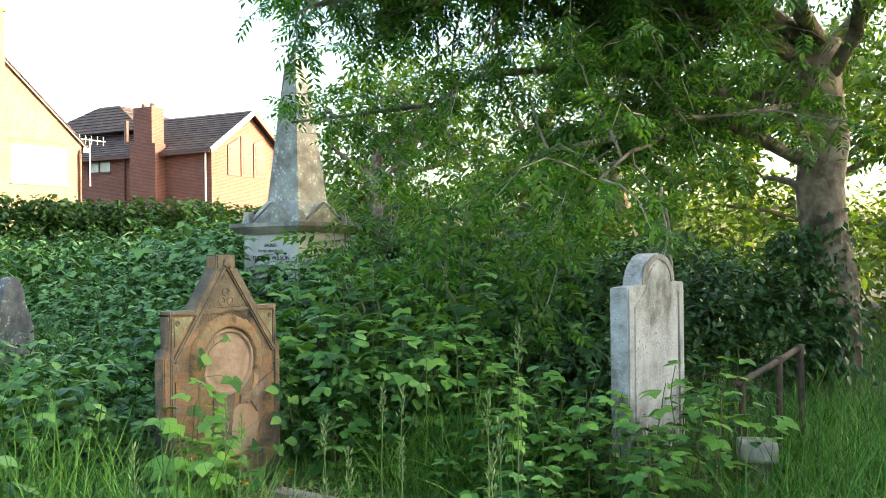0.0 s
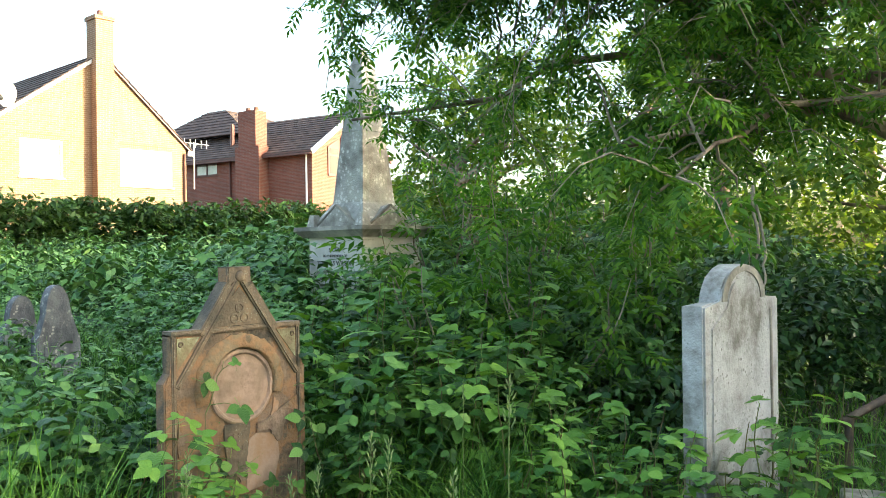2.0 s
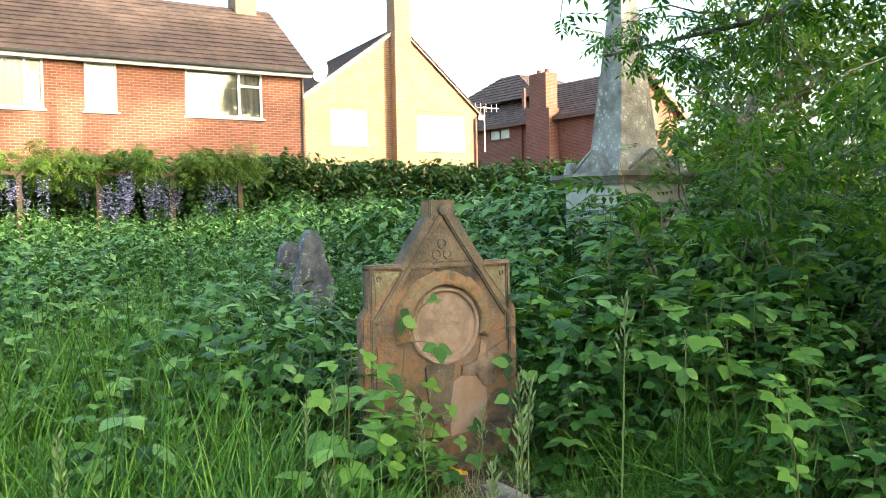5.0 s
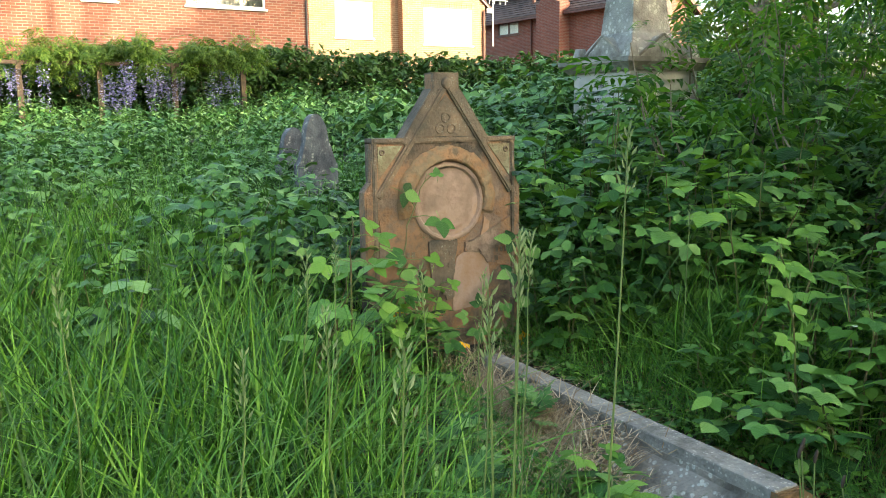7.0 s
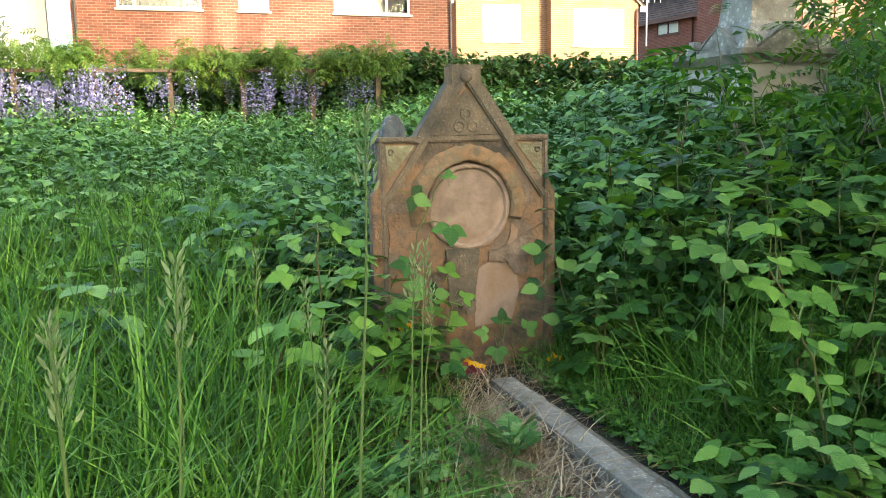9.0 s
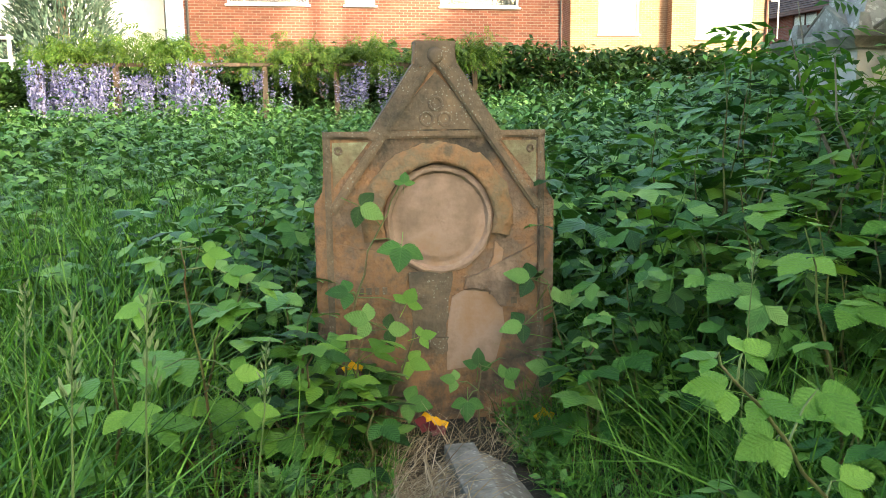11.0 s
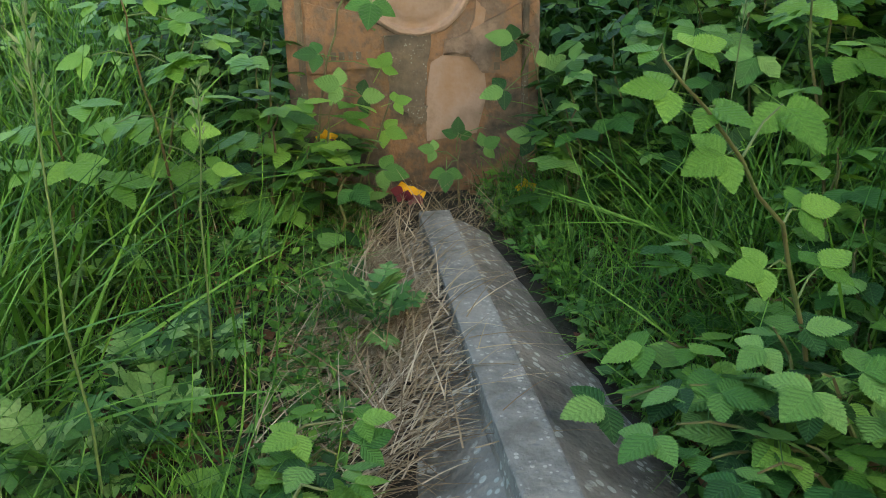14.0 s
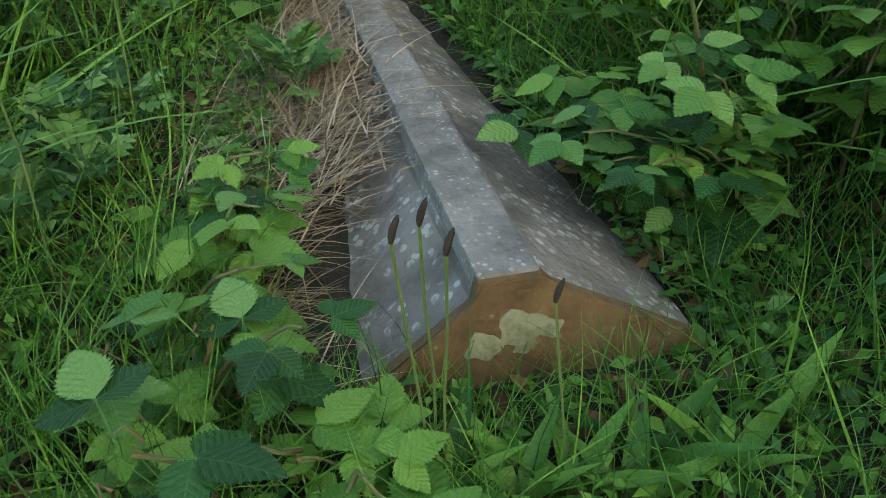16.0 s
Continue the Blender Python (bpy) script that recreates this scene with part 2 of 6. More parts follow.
LEAF_NETTLE = leaf_like("nettle_leaf", [(0.012, 0.048, 0.010), (0.042, 0.125, 0.026), (0.10, 0.215, 0.05), (0.21, 0.34, 0.12)], 0.14, 0.5, 0.28)
LEAF_GRASS = leaf_like("grass_blade", [(0.018, 0.068, 0.008), (0.062, 0.175, 0.022), (0.16, 0.31, 0.045)], 0.20, 0.45, 0.26)
LEAF_ASH = leaf_like("ash_leaf", [(0.030, 0.095, 0.018), (0.065, 0.165, 0.026), (0.15, 0.29, 0.04)], 0.55, 0.4, 0.25, warmth=(1.15, 1.15, 0.5))
LEAF_IVY = leaf_like("ivy_leaf", [(0.018, 0.055, 0.018), (0.038, 0.095, 0.026), (0.075, 0.15, 0.04)], 0.25, 0.38, 0.35)
LEAF_HEDGE = leaf_like("hedge_leaf", [(0.025, 0.065, 0.016), (0.045, 0.10, 0.024), (0.08, 0.15, 0.036)], 0.3)
LEAF_WISTERIA = leaf_like("wisteria_leaf", [(0.05, 0.11, 0.018), (0.085, 0.155, 0.025), (0.14, 0.21, 0.04)], 0.4)
LEAF_CONIFER = leaf_like("blue_conifer", [(0.06, 0.105, 0.08), (0.09, 0.14, 0.105), (0.13, 0.18, 0.13)], 0.15, 0.7)
LEAF_FAR = leaf_like("far_tree_leaf", [(0.06, 0.12, 0.02), (0.11, 0.19, 0.03), (0.18, 0.26, 0.045)], 0.5)
STRAW = leaf_like("straw", [(0.13, 0.085, 0.05), (0.31, 0.24, 0.15), (0.50, 0.42, 0.31)], 0.15, 0.8, 0.2)
SEED_HEAD = leaf_like("grass_seed_head", [(0.13, 0.21, 0.09), (0.20, 0.28, 0.14), (0.27, 0.32, 0.19)], 0.3, 0.8, 0.2)
LILAC = leaf_like("lilac_petal", [(0.10, 0.10, 0.28), (0.19, 0.19, 0.38), (0.34, 0.34, 0.50)], 0.3, 0.7, 0.2)
YELLOW_PETAL = leaf_like("yellow_petal", [(0.70, 0.36, 0.01), (0.80, 0.46, 0.02)], 0.3, 0.6, 0.2)
MAROON_PETAL = leaf_like("maroon_petal", [(0.06, 0.008, 0.012), (0.12, 0.015, 0.02), (0.40, 0.30, 0.28)], 0.2, 0.6, 0.2)
WHITE_PETAL = leaf_like("white_petal", [(0.75, 0.75, 0.72), (0.8, 0.8, 0.78)], 0.3, 0.6, 0.2)
DEAD_LEAF = leaf_like("dead_leaf", [(0.09, 0.04, 0.025), (0.16, 0.08, 0.04), (0.26, 0.18, 0.10)], 0.1, 0.8, 0.2)
DARK_HEAD = plain("plantain_head", (0.03, 0.022, 0.015), 0.9)
INK = plain("black_lettering", (0.03, 0.03, 0.03), 0.7)
GLASS = bpy.data.materials.new("window_glass")
GLASS.use_nodes = True
gb = GLASS.node_tree.nodes["Principled BSDF"]
gb.inputs["Base Color"].default_value = (0.9, 0.93, 0.92, 1)
gb.inputs["Roughness"].default_value = 0.02
gb.inputs["Transmission Weight"].default_value = 1.0
gb.inputs["IOR"].default_value = 1.45

# ---- mesh helpers ----


def smooth_by(me, on):
    if on:
        me.polygons.foreach_set("use_smooth", [True] * len(me.polygons))


def mesh_of(name, bm, material, smooth=False):
    me = bpy.data.meshes.new(name)
    bm.to_mesh(me)
    bm.free()
    me.materials.append(material)
    smooth_by(me, smooth)
    return me


def part(name, bm, material, parent, label="", smooth=False):
    ob = new(name, mesh_of(name, bm, material, smooth))
    ob.parent = parent
    if label:
        ob["label"] = label
    return ob


def thing(name, m, label, category, group="", kind=""):
    ob = new(name)
    ob.empty_display_size = 0.1
    ob.matrix_world = m
    return tagged(ob, label, category, group, kind)


def tri_mesh(name, verts, tris, material, smooth=False):
    """A mesh of triangles; columns four and five of verts, where given, place a point on its leaf."""
    me = bpy.data.meshes.new(name)
    verts, tris = np.asarray(verts, np.float32), np.asarray(tris, np.int32)
    me.vertices.add(len(verts))
    me.vertices.foreach_set("co", np.ascontiguousarray(verts[:, :3]).ravel())
    me.loops.add(tris.size)
    me.loops.foreach_set("vertex_index", tris.ravel())
    me.polygons.add(len(tris))
    me.polygons.foreach_set("loop_start", np.arange(0, tris.size, 3, dtype=np.int32))
    if verts.shape[1] == 5:
        uv = me.uv_layers.new(name="leaf")
        uv.data.foreach_set("uv", np.ascontiguousarray(verts[tris.ravel(), 3:]).ravel())
    me.update(calc_edges=True)
    me.validate()
    me.materials.append(material)
    smooth_by(me, smooth)
    return me


def box(bm, x0, x1, y0, y1, z0, z1, bevel=0.0):
    vs = [bm.verts.new((x, y, z)) for x in (x0, x1) for y in (y0, y1) for z in (z0, z1)]
    fs = [bm.faces.new([vs[i] for i in q]) for q in ((0, 1, 3, 2), (4, 6, 7, 5), (0, 4, 5, 1), (2, 3, 7, 6), (0, 2, 6, 4), (1, 5, 7, 3))]
    if bevel:
        es = {e for f in fs for e in f.edges}
        bmesh.ops.bevel(bm, geom=list(es), offset=bevel, segments=2, affect="EDGES", profile=0.6)
    return bm


def slab(bm, outline, y0, y1, bevel=0.0, segments=2):
    """An outline of (x, z) points, counter-clockwise seen from -y, as a plate from y0 (front) to y1."""
    front = [bm.verts.new((x, y0, z)) for x, z in outline]
    back = [bm.verts.new((x, y1, z)) for x, z in outline]
    f = bm.faces.new(front)
    bm.faces.new(back[::-1])
    for i in range(len(front)):
        j = (i + 1) % len(front)
        bm.faces.new((front[j], front[i], back[i], back[j]))
    if bevel:
        bmesh.ops.bevel(bm, geom=list(f.edges), offset=bevel, segments=segments, affect="EDGES")
    return bm


def bar(bm, a, b, width, y0, y1, bevel=0.004):
    """A straight moulding on an upright face from (x, z) a to b."""
    d = Vector((b[0] - a[0], b[1] - a[1])).normalized() * width / 2
    q = Vector((-d.y, d.x))
    a, b = Vector(a), Vector(b)
    pts = [a - q, b - q, b + q, a + q]
    return slab(bm, [(p.x, p.y) for p in pts], y0, y1, bevel)


def lathe_y(bm, profile, cx, cz, seg=40, a0=0.0, a1=2 * math.pi):
    """Turn (radius, y) points about an axis along y at (cx, cz)."""
    full = abs(a1 - a0) > 6.28
    rings = []
    for k in range(seg if full else seg + 1):
        a = a0 + (a1 - a0) * k / seg
        rings.append([bm.verts.new((cx + r * math.cos(a), y, cz + r * math.sin(a))) for r, y in profile])
    for k in range(len(rings) if full else len(rings) - 1):
        A, B = rings[k], rings[(k + 1) % len(rings)]
        for i in range(len(profile) - 1):
            bm.faces.new((A[i], A[i + 1], B[i + 1], B[i]))
    return bm


def erode(bm, much, scale=30.0, at=3.1):
    """Wears a mesh: nudges its points by noise."""
    for v in bm.verts:
        p = v.co * scale + Vector((at, at * 2, at * 3))
        v.co += noise.noise_vector(p) * much
    return bm


def tube(bm, points, radii, sides=6):
    """A tapering round stem along points."""
    rings = []
    pts = [Vector(p) for p in points]
    for i, p in enumerate(pts):
        d = (pts[min(i + 1, len(pts) - 1)] - pts[max(i - 1, 0)]).normalized()
        u = d.orthogonal().normalized()
        v = d.cross(u)
        if rings:
            u = (ref - d * ref.dot(d)).normalized()
            v = d.cross(u)
        ref = u
        r = radii[i]
        rings.append([bm.verts.new(p + (u * math.cos(k * 2 * math.pi / sides) + v * math.sin(k * 2 * math.pi / sides)) * r) for k in range(sides)])
    for A, B in zip(rings, rings[1:]):
        for k in range(sides):
            bm.faces.new((A[k], A[(k + 1) % sides], B[(k + 1) % sides], B[k]))
    bm.faces.new(rings[-1])
    bm.faces.new(rings[0][::-1])
    return bm


def wander(a, b, n, jitter, sag=0.0):
    """Points from a to b with a little wander and sag."""
    a, b = Vector(a), Vector(b)
    out = []
    for i in range(n + 1):
        f = i / n
        p = a.lerp(b, f)
        k = math.sin(math.pi * f)
        p += Vector((random.uniform(-1, 1), random.uniform(-1, 1), random.uniform(-1, 1))) * jitter * k
        p.z -= sag * k
        out.append(p)
    return out


def ground_z(x, y):
    """Height of the ground: it falls to the path and rises to the gardens."""
    y = np.asarray(y, float)
    x = np.asarray(x, float)
    base = np.where(y < 0, 0.062 * y, 0.068 * y)
    base = np.clip(base, -0.7, 1.42)
    bumps = 0.03 * np.sin(1.7 * x + 0.6) * np.cos(1.3 * y) + 0.015 * np.sin(4.1 * x) * np.sin(3.7 * y + 1)
    return base + bumps * (np.hypot(x, y) > 0.8)


# leaf shapes: x along the leaf, length 1


def with_uv(v):
    """Leaf coordinates for shapes that have none of their own: all on the rib."""
    v = np.asarray(v, float)
    return v if v.shape[1] == 5 else np.column_stack([v, np.zeros((len(v), 2))])


def leaf_shape(wide=0.5, teeth=0, fold=0.12, droop=0.12, rows=4, blunt=0.75, deep=0.80):
    """A leaf blade folded along its rib; teeth > 0 gives a toothed edge; the blade puckers between its side veins."""
    n = rows if not teeth else teeth
    rib = [(i / n, 0.0, -droop * (i / n) ** 2, i / n, 0.0) for i in range(n + 1)]
    verts = list(rib)
    tris = []
    for side in (1, -1):
        edge = []
        for i in range(1, n):
            f = i / n
            w = wide * 0.5 * (math.sin(math.pi * f ** blunt)) ** 0.75 * (1 - 0.45 * f ** 3)
            back = 0.35 / n if teeth else 0
            wave = (0.006 if i % 2 else -0.006) if teeth else 0
            edge.append(len(verts))
            verts.append((f + back, side * w, fold * w * 2 - droop * f * f - 0.35 * w * w + wave, f, side * w))
            if teeth:
                edge.append(len(verts))
                verts.append((f + back + 0.1 / n, side * w * deep, fold * w * 1.7 - droop * f * f - 0.3 * w * w, f, side * w * deep))
        chain = [0] + edge + [n]
        for a, b in zip(chain, chain[1:]):
            fa = verts[b][0]
            r = min(n, max(0, round(fa * n - 0.2)))
            ra = min(n, max(0, round(verts[a][0] * n - 0.2)))
            if r not in (a, b):
                tris.append((r, a, b) if side < 0 else (r, b, a))
            if ra != r and ra not in (a, b):
                tris.append((ra, a, r) if side < 0 else (ra, r, a))
    return np.array(verts), np.array(tris)


def gather(pieces):
    """Join (verts, tris) pieces."""
    vs, ts, o = [], [], 0
    leafy = any(np.asarray(v).shape[1] == 5 for v, t in pieces)
    for v, t in pieces:
        vs.append(with_uv(v) if leafy else v)
        ts.append(np.asarray(t) + o)
        o += len(v)
    return np.concatenate(vs), np.concatenate(ts)


def turned(shape, az=0.0, pitch=0.0, roll=0.0, size=1.0, at=(0, 0, 0)):
    v, t = shape
    m = np.array(Euler((roll, -pitch, az)).to_matrix())
    p = v[:, :3] @ m.T * size + np.array(at)
    return (np.column_stack([p, v[:, 3:]]) if v.shape[1] == 5 else p), t


def scatter(shape, at, az, pitch, roll, size):
    """Copies of a shape at many places, joined into arrays."""
    v, t = shape
    n = len(at)
    ca, sa, cp, sp, cr, sr = np.cos(az), np.sin(az), np.cos(pitch), np.sin(pitch), np.cos(roll), np.sin(roll)
    x, y, z = v[None, :, 0], v[None, :, 1], v[None, :, 2]
    y, z = y * cr[:, None] - z * sr[:, None], y * sr[:, None] + z * cr[:, None]
    x, z = x * cp[:, None] - z * sp[:, None], x * sp[:, None] + z * cp[:, None]
    x, y = x * ca[:, None] - y * sa[:, None], x * sa[:, None] + y * ca[:, None]
    p = (np.stack([x, y, z], -1) * size[:, None, None] + np.asarray(at)[:, None, :]).reshape(-1, 3)
    if v.shape[1] == 5:
        p = np.column_stack([p, np.tile(v[:, 3:], (n, 1))])
    tt = t[None] + (np.arange(n) * len(v))[:, None, None]
    return p, tt.reshape(-1, 3)


def strip(points, widths):
    """A flat blade along points in the xz plane, width across y."""
    v, t = [], []
    for (x, z), w in zip(points, widths):
        v += [(x, w / 2, z), (x, -w / 2, z)]
    for i in range(len(points) - 1):
        a = 2 * i
        t += [(a, a + 1, a + 2), (a + 1, a + 3, a + 2)]
    return np.array(v), np.array(t)


RNG = np.random.default_rng(11)
LEAF_PLAIN = leaf_shape(0.5)
LEAF_SIMPLE = (np.array([(0, 0, 0), (0.45, 0.26, 0.05), (1, 0, -0.12), (0.45, -0.26, 0.05), (0.5, 0, -0.03)]), np.array([(0, 4, 1), (1, 4, 2), (2, 4, 3), (3, 4, 0)]))
LEAF_NARROW = (np.array([(0, 0, 0), (0.45, 0.16, 0.03), (1, 0, -0.15), (0.45, -0.16, 0.03)]), np.array([(0, 3, 1), (1, 3, 2)]))
LEAF_TOOTHED = leaf_shape(0.80, teeth=13, fold=0.10, droop=0.16, blunt=0.72, deep=0.84)
LEAF_MIDDLE = leaf_shape(0.80, teeth=3, fold=0.12, droop=0.18, blunt=0.72, deep=0.80)
TREFOIL = gather([turned(LEAF_TOOTHED, 0, 0.0, 0, 1.0, (0.12, 0, 0)), turned(LEAF_TOOTHED, 1.25, -0.1, 0.15, 0.82, (0.08, 0.02, 0)), turned(LEAF_TOOTHED, -1.25, -0.1, -0.15, 0.82, (0.08, -0.02, 0)),
                  strip([(-0.7, -0.1), (0.12, 0)], [0.03, 0.02])])
LEAF_BROAD = (np.array([(0, 0, 0), (0.42, 0.36, 0.05), (1, 0, -0.14), (0.42, -0.36, 0.05), (0.48, 0, -0.02)]), LEAF_SIMPLE[1])
TREFOIL_FAR = gather([turned(LEAF_BROAD, 0, 0, 0, 1.0, (0.1, 0, 0)), turned(LEAF_BROAD, 1.3, -0.1, 0, 0.85, (0.06, 0.02, 0)), turned(LEAF_BROAD, -1.3, -0.1, 0, 0.85, (0.06, -0.02, 0))])
TREFOIL_SMALL = gather([turned(LEAF_MIDDLE, 0, 0, 0, 1.0, (0.1, 0, 0)), turned(LEAF_MIDDLE, 1.3, -0.1, 0, 0.85, (0.06, 0.02, 0)), turned(LEAF_MIDDLE, -1.3, -0.1, 0, 0.85, (0.06, -0.02, 0))])


def ash_shape(pairs=4):
    out = [strip([(0, 0), (0.5, 0.02), (0.95, -0.08)], [0.012, 0.01, 0.006])]
    for i in range(pairs):
        x = 0.22 + 0.6 * i / (pairs - 1)
        for s in (1, -1):
            out.append(turned(LEAF_NARROW, s * 0.95, -0.15, 0, 0.36, (x, 0, 0)))
    out.append(turned(LEAF_NARROW, 0, -0.2, 0, 0.38, (0.9, 0, -0.06)))
    return gather(out)


ASH = ash_shape()


def nettle_shape(tiers=7, tall=1.0, leaf=0.25):
    out = []
    for s in range(2):
        out.append(turned(strip([(0, 0), (tall, 0)], [0.012, 0.004]), s * 1.57, 1.5708))
    for i in range(tiers):
        z = tall * (0.25 + 0.75 * i / (tiers - 1))
        k = leaf * (1.15 - 0.75 * (i / (tiers - 1)) ** 2)
        for s in range(2):
            a = s * math.pi + i * 1.5708 + RNG.uniform(-0.3, 0.3)
            out.append(turned(LEAF_SIMPLE, a, -0.15 - RNG.uniform(0, 0.5) + (0.9 if i == tiers - 1 else 0), RNG.uniform(-0.3, 0.3), k, (0, 0, z)))
    return gather(out)


def bush_shape(n=14, tall=0.7, leaf=None):
    """A short bramble cane with three-part leaves, arching."""
    out = [turned(strip([(0, 0), (tall * 0.6, 0.0), (tall, -0.12)], [0.012, 0.01, 0.004]), 0, 1.3)]
    for i in range(n):
        f = 0.2 + 0.8 * i / n
        out.append(turned(leaf or TREFOIL_SMALL, i * 2.4, RNG.uniform(-0.45, 0.2), RNG.uniform(-0.3, 0.3), RNG.uniform(0.07, 0.12),
                          (0.26 * tall * f + 0.1 * math.cos(i * 2.4), 0.1 * math.sin(i * 2.4), tall * f)))
    return gather(out)


def blade_shape(bend):
    pts, wid = [], []
    for i in range(6):
        f = i / 5
        a = bend * f
        pts.append((math.sin(a) * f * 0.8, f * (1 - 0.28 * abs(bend) * f)))
        wid.append(0.013 * (1 - f ** 1.6) + 0.0006)
    return strip(pts, wid)


BLADES = [blade_shape(b) for b in (0.25, 0.7, 1.15, 1.6)]

# ---- ground ----
bm = bmesh.new()
xs = [-900, -200, -60, -25] + [-14 + 0.7 * i for i in range(41)] + [20, 30, 60, 200, 900]
ys = [-900, -200, -60, -25, -14] + [-9 + 0.6 * i for i in range(56)] + [30, 60, 200, 900]
grid = [[bm.verts.new((x, y, float(ground_z(x, y)))) for y in ys] for x in xs]
for i in range(len(xs) - 1):
    for j in range(len(ys) - 1):
        bm.faces.new((grid[i][j], grid[i + 1][j], grid[i + 1][j + 1], grid[i][j + 1]))
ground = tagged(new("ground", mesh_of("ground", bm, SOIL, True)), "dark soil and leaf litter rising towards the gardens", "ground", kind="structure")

# ---- the brown headstone ----


def headstone_gabled():
    h = thing("headstone", pose(0, 0, 0), "weathered brown sandstone headstone with gabled top and worn round medallion", "headstone")
    o = [(-0.41, -0.15), (0.41, -0.15), (0.41, 0.765), (0.375, 0.81), (0.375, 0.99), (0.215, 0.99), (0.07, 1.215), (0.067, 1.295),
         (-0.067, 1.295), (-0.07, 1.215), (-0.215, 0.99), (-0.375, 0.99), (-0.375, 0.81), (-0.41, 0.765)]
    part("slab", slab(bmesh.new(), o, 0.0, 0.072, 0.006), SANDSTONE, h)
    front = -0.016
    for s in (-1, 1):
        part("raking_moulding", bar(bmesh.new(), (s * 0.012, 1.235), (s * 0.35, 0.745), 0.030, front - 0.006, 0.002, 0.008), SANDSTONE_DARK, h)
        part("gable_edge", bar(bmesh.new(), (s * 0.055, 1.215), (s * 0.215, 0.975), 0.045, front, 0.075, 0.006), SANDSTONE_DARK, h)
        part("border_moulding", bar(bmesh.new(), (s * 0.362, 0.985), (s * 0.362, 0.02), 0.022, front + 0.004, 0.002, 0.006), SANDSTONE_DARK, h)
        part("corner_panel", slab(bmesh.new(), [(s * 0.345, 0.972), (s * 0.225, 0.972), (s * 0.345, 0.82)][::s], -0.004, 0.002), ALGAE_STONE, h, "green algae on the stone")
        ring = lathe_y(bmesh.new(), [(0.006, -0.005), (0.008, -0.010), (0.013, -0.010), (0.015, -0.004)], s * 0.325, 0.945, 16)
        part("corner_boss", ring, SANDSTONE_DARK, h)
    part("cross_moulding", bar(bmesh.new(), (-0.375, 0.995), (0.375, 0.995), 0.024, front + 0.002, 0.074, 0.007), SANDSTONE_DARK, h)
    part("finial_block", slab(bmesh.new(), [(-0.068, 1.215), (0.068, 1.215), (0.067, 1.30), (-0.067, 1.30)], -0.012, 0.076, 0.006), SANDSTONE_DARK, h)
    part("finial_boss", lathe_y(bmesh.new(), [(0.0, -0.026), (0.018, -0.025), (0.026, -0.018), (0.028, -0.01)], 0, 1.252, 20), SANDSTONE_DARK, h, smooth=True)
    part("gable_panel", slab(bmesh.new(), [(-0.17, 1.012), (0.17, 1.012), (0.0, 1.20)], -0.004, 0.002), SANDSTONE_DARK, h)
    for a in (90, 215, 325):
        cx, cz = 0.0 + 0.036 * math.cos(radians(a)), 1.085 + 0.032 * math.sin(radians(a))
        part("trefoil_loop", lathe_y(bmesh.new(), [(0.016, -0.004), (0.018, -0.008), (0.024, -0.008), (0.026, -0.004)], cx, cz - 0.02, 18), SANDSTONE_DARK, h)
    # arch band, ring and dish
    cz = 0.71
    part("arch_band", erode(lathe_y(bmesh.new(), [(0.262, 0.004), (0.252, -0.014), (0.235, -0.024), (0.215, -0.026), (0.200, -0.032), (0.190, -0.030), (0.187, 0.004)], 0.005, cz, 72, radians(-14), radians(196)), 0.010, 34), ARCH_STONE, h, "orange worn arch", True)
    part("medallion_ring", erode(lathe_y(bmesh.new(), [(0.188, 0.003), (0.184, -0.010), (0.175, -0.016), (0.166, -0.015), (0.160, -0.004), (0.155, 0.002)], 0.008, cz - 0.002, 64), 0.004, 45), SANDSTONE_BARE, h, "", False)
    bm = bmesh.new()
    rings = [(0.160, -0.001), (0.150, -0.0012), (0.140, -0.0015), (0.132, -0.006), (0.12, -0.010), (0.10, -0.009), (0.08, -0.013), (0.06, -0.016), (0.045, -0.012), (0.03, -0.015), (0.015, -0.013), (0.001, -0.012)]
    lathe_y(bm, rings, 0.008, cz - 0.002, 84)
    for v in bm.verts:
        v.co.y -= 0.013 * abs(noise.noise(v.co * 27 + Vector((5.3, 1.7, 9.2)))) * max(0, 1 - (Vector((v.co.x, v.co.z - cz)).length / 0.15) ** 4) + 0.003 * abs(noise.noise(v.co * 60))
    part("medallion_dish", bm, SANDSTONE_BARE, h, "eroded carving, pale brown", True)
    # the flaked face: what is left of the lettered skin
    def flake(points, deep=0.006, mat=SANDSTONE):
        out = []
        for i, p in enumerate(points):
            q = points[(i + 1) % len(points)]
            for k in range(4):
                f = k / 4
                jx, jz = (0 if k == 0 else random.uniform(-0.006, 0.006)), (0 if k == 0 else random.uniform(-0.006, 0.006))
                out.append((p[0] + (q[0] - p[0]) * f + jx, p[1] + (q[1] - p[1]) * f + jz))
        return part("lettered_flake", slab(bmesh.new(), out, -deep, 0.002), mat, h, "flaking stone face with worn letters")
    flake([(-0.09, 0.31), (0.02, 0.30), (0.035, 0.40), (0.05, 0.53), (-0.10, 0.53)], 0.012, SANDSTONE_DARK)
    flake([(0.09, 0.465), (0.17, 0.47), (0.19, 0.44), (0.22, 0.40), (0.345, 0.38), (0.345, 0.62), (0.20, 0.55), (0.13, 0.515), (0.09, 0.51)], 0.013)
    flake([(-0.345, 0.42), (-0.12, 0.43), (-0.10, 0.56), (-0.18, 0.60), (-0.345, 0.64)], 0.009)
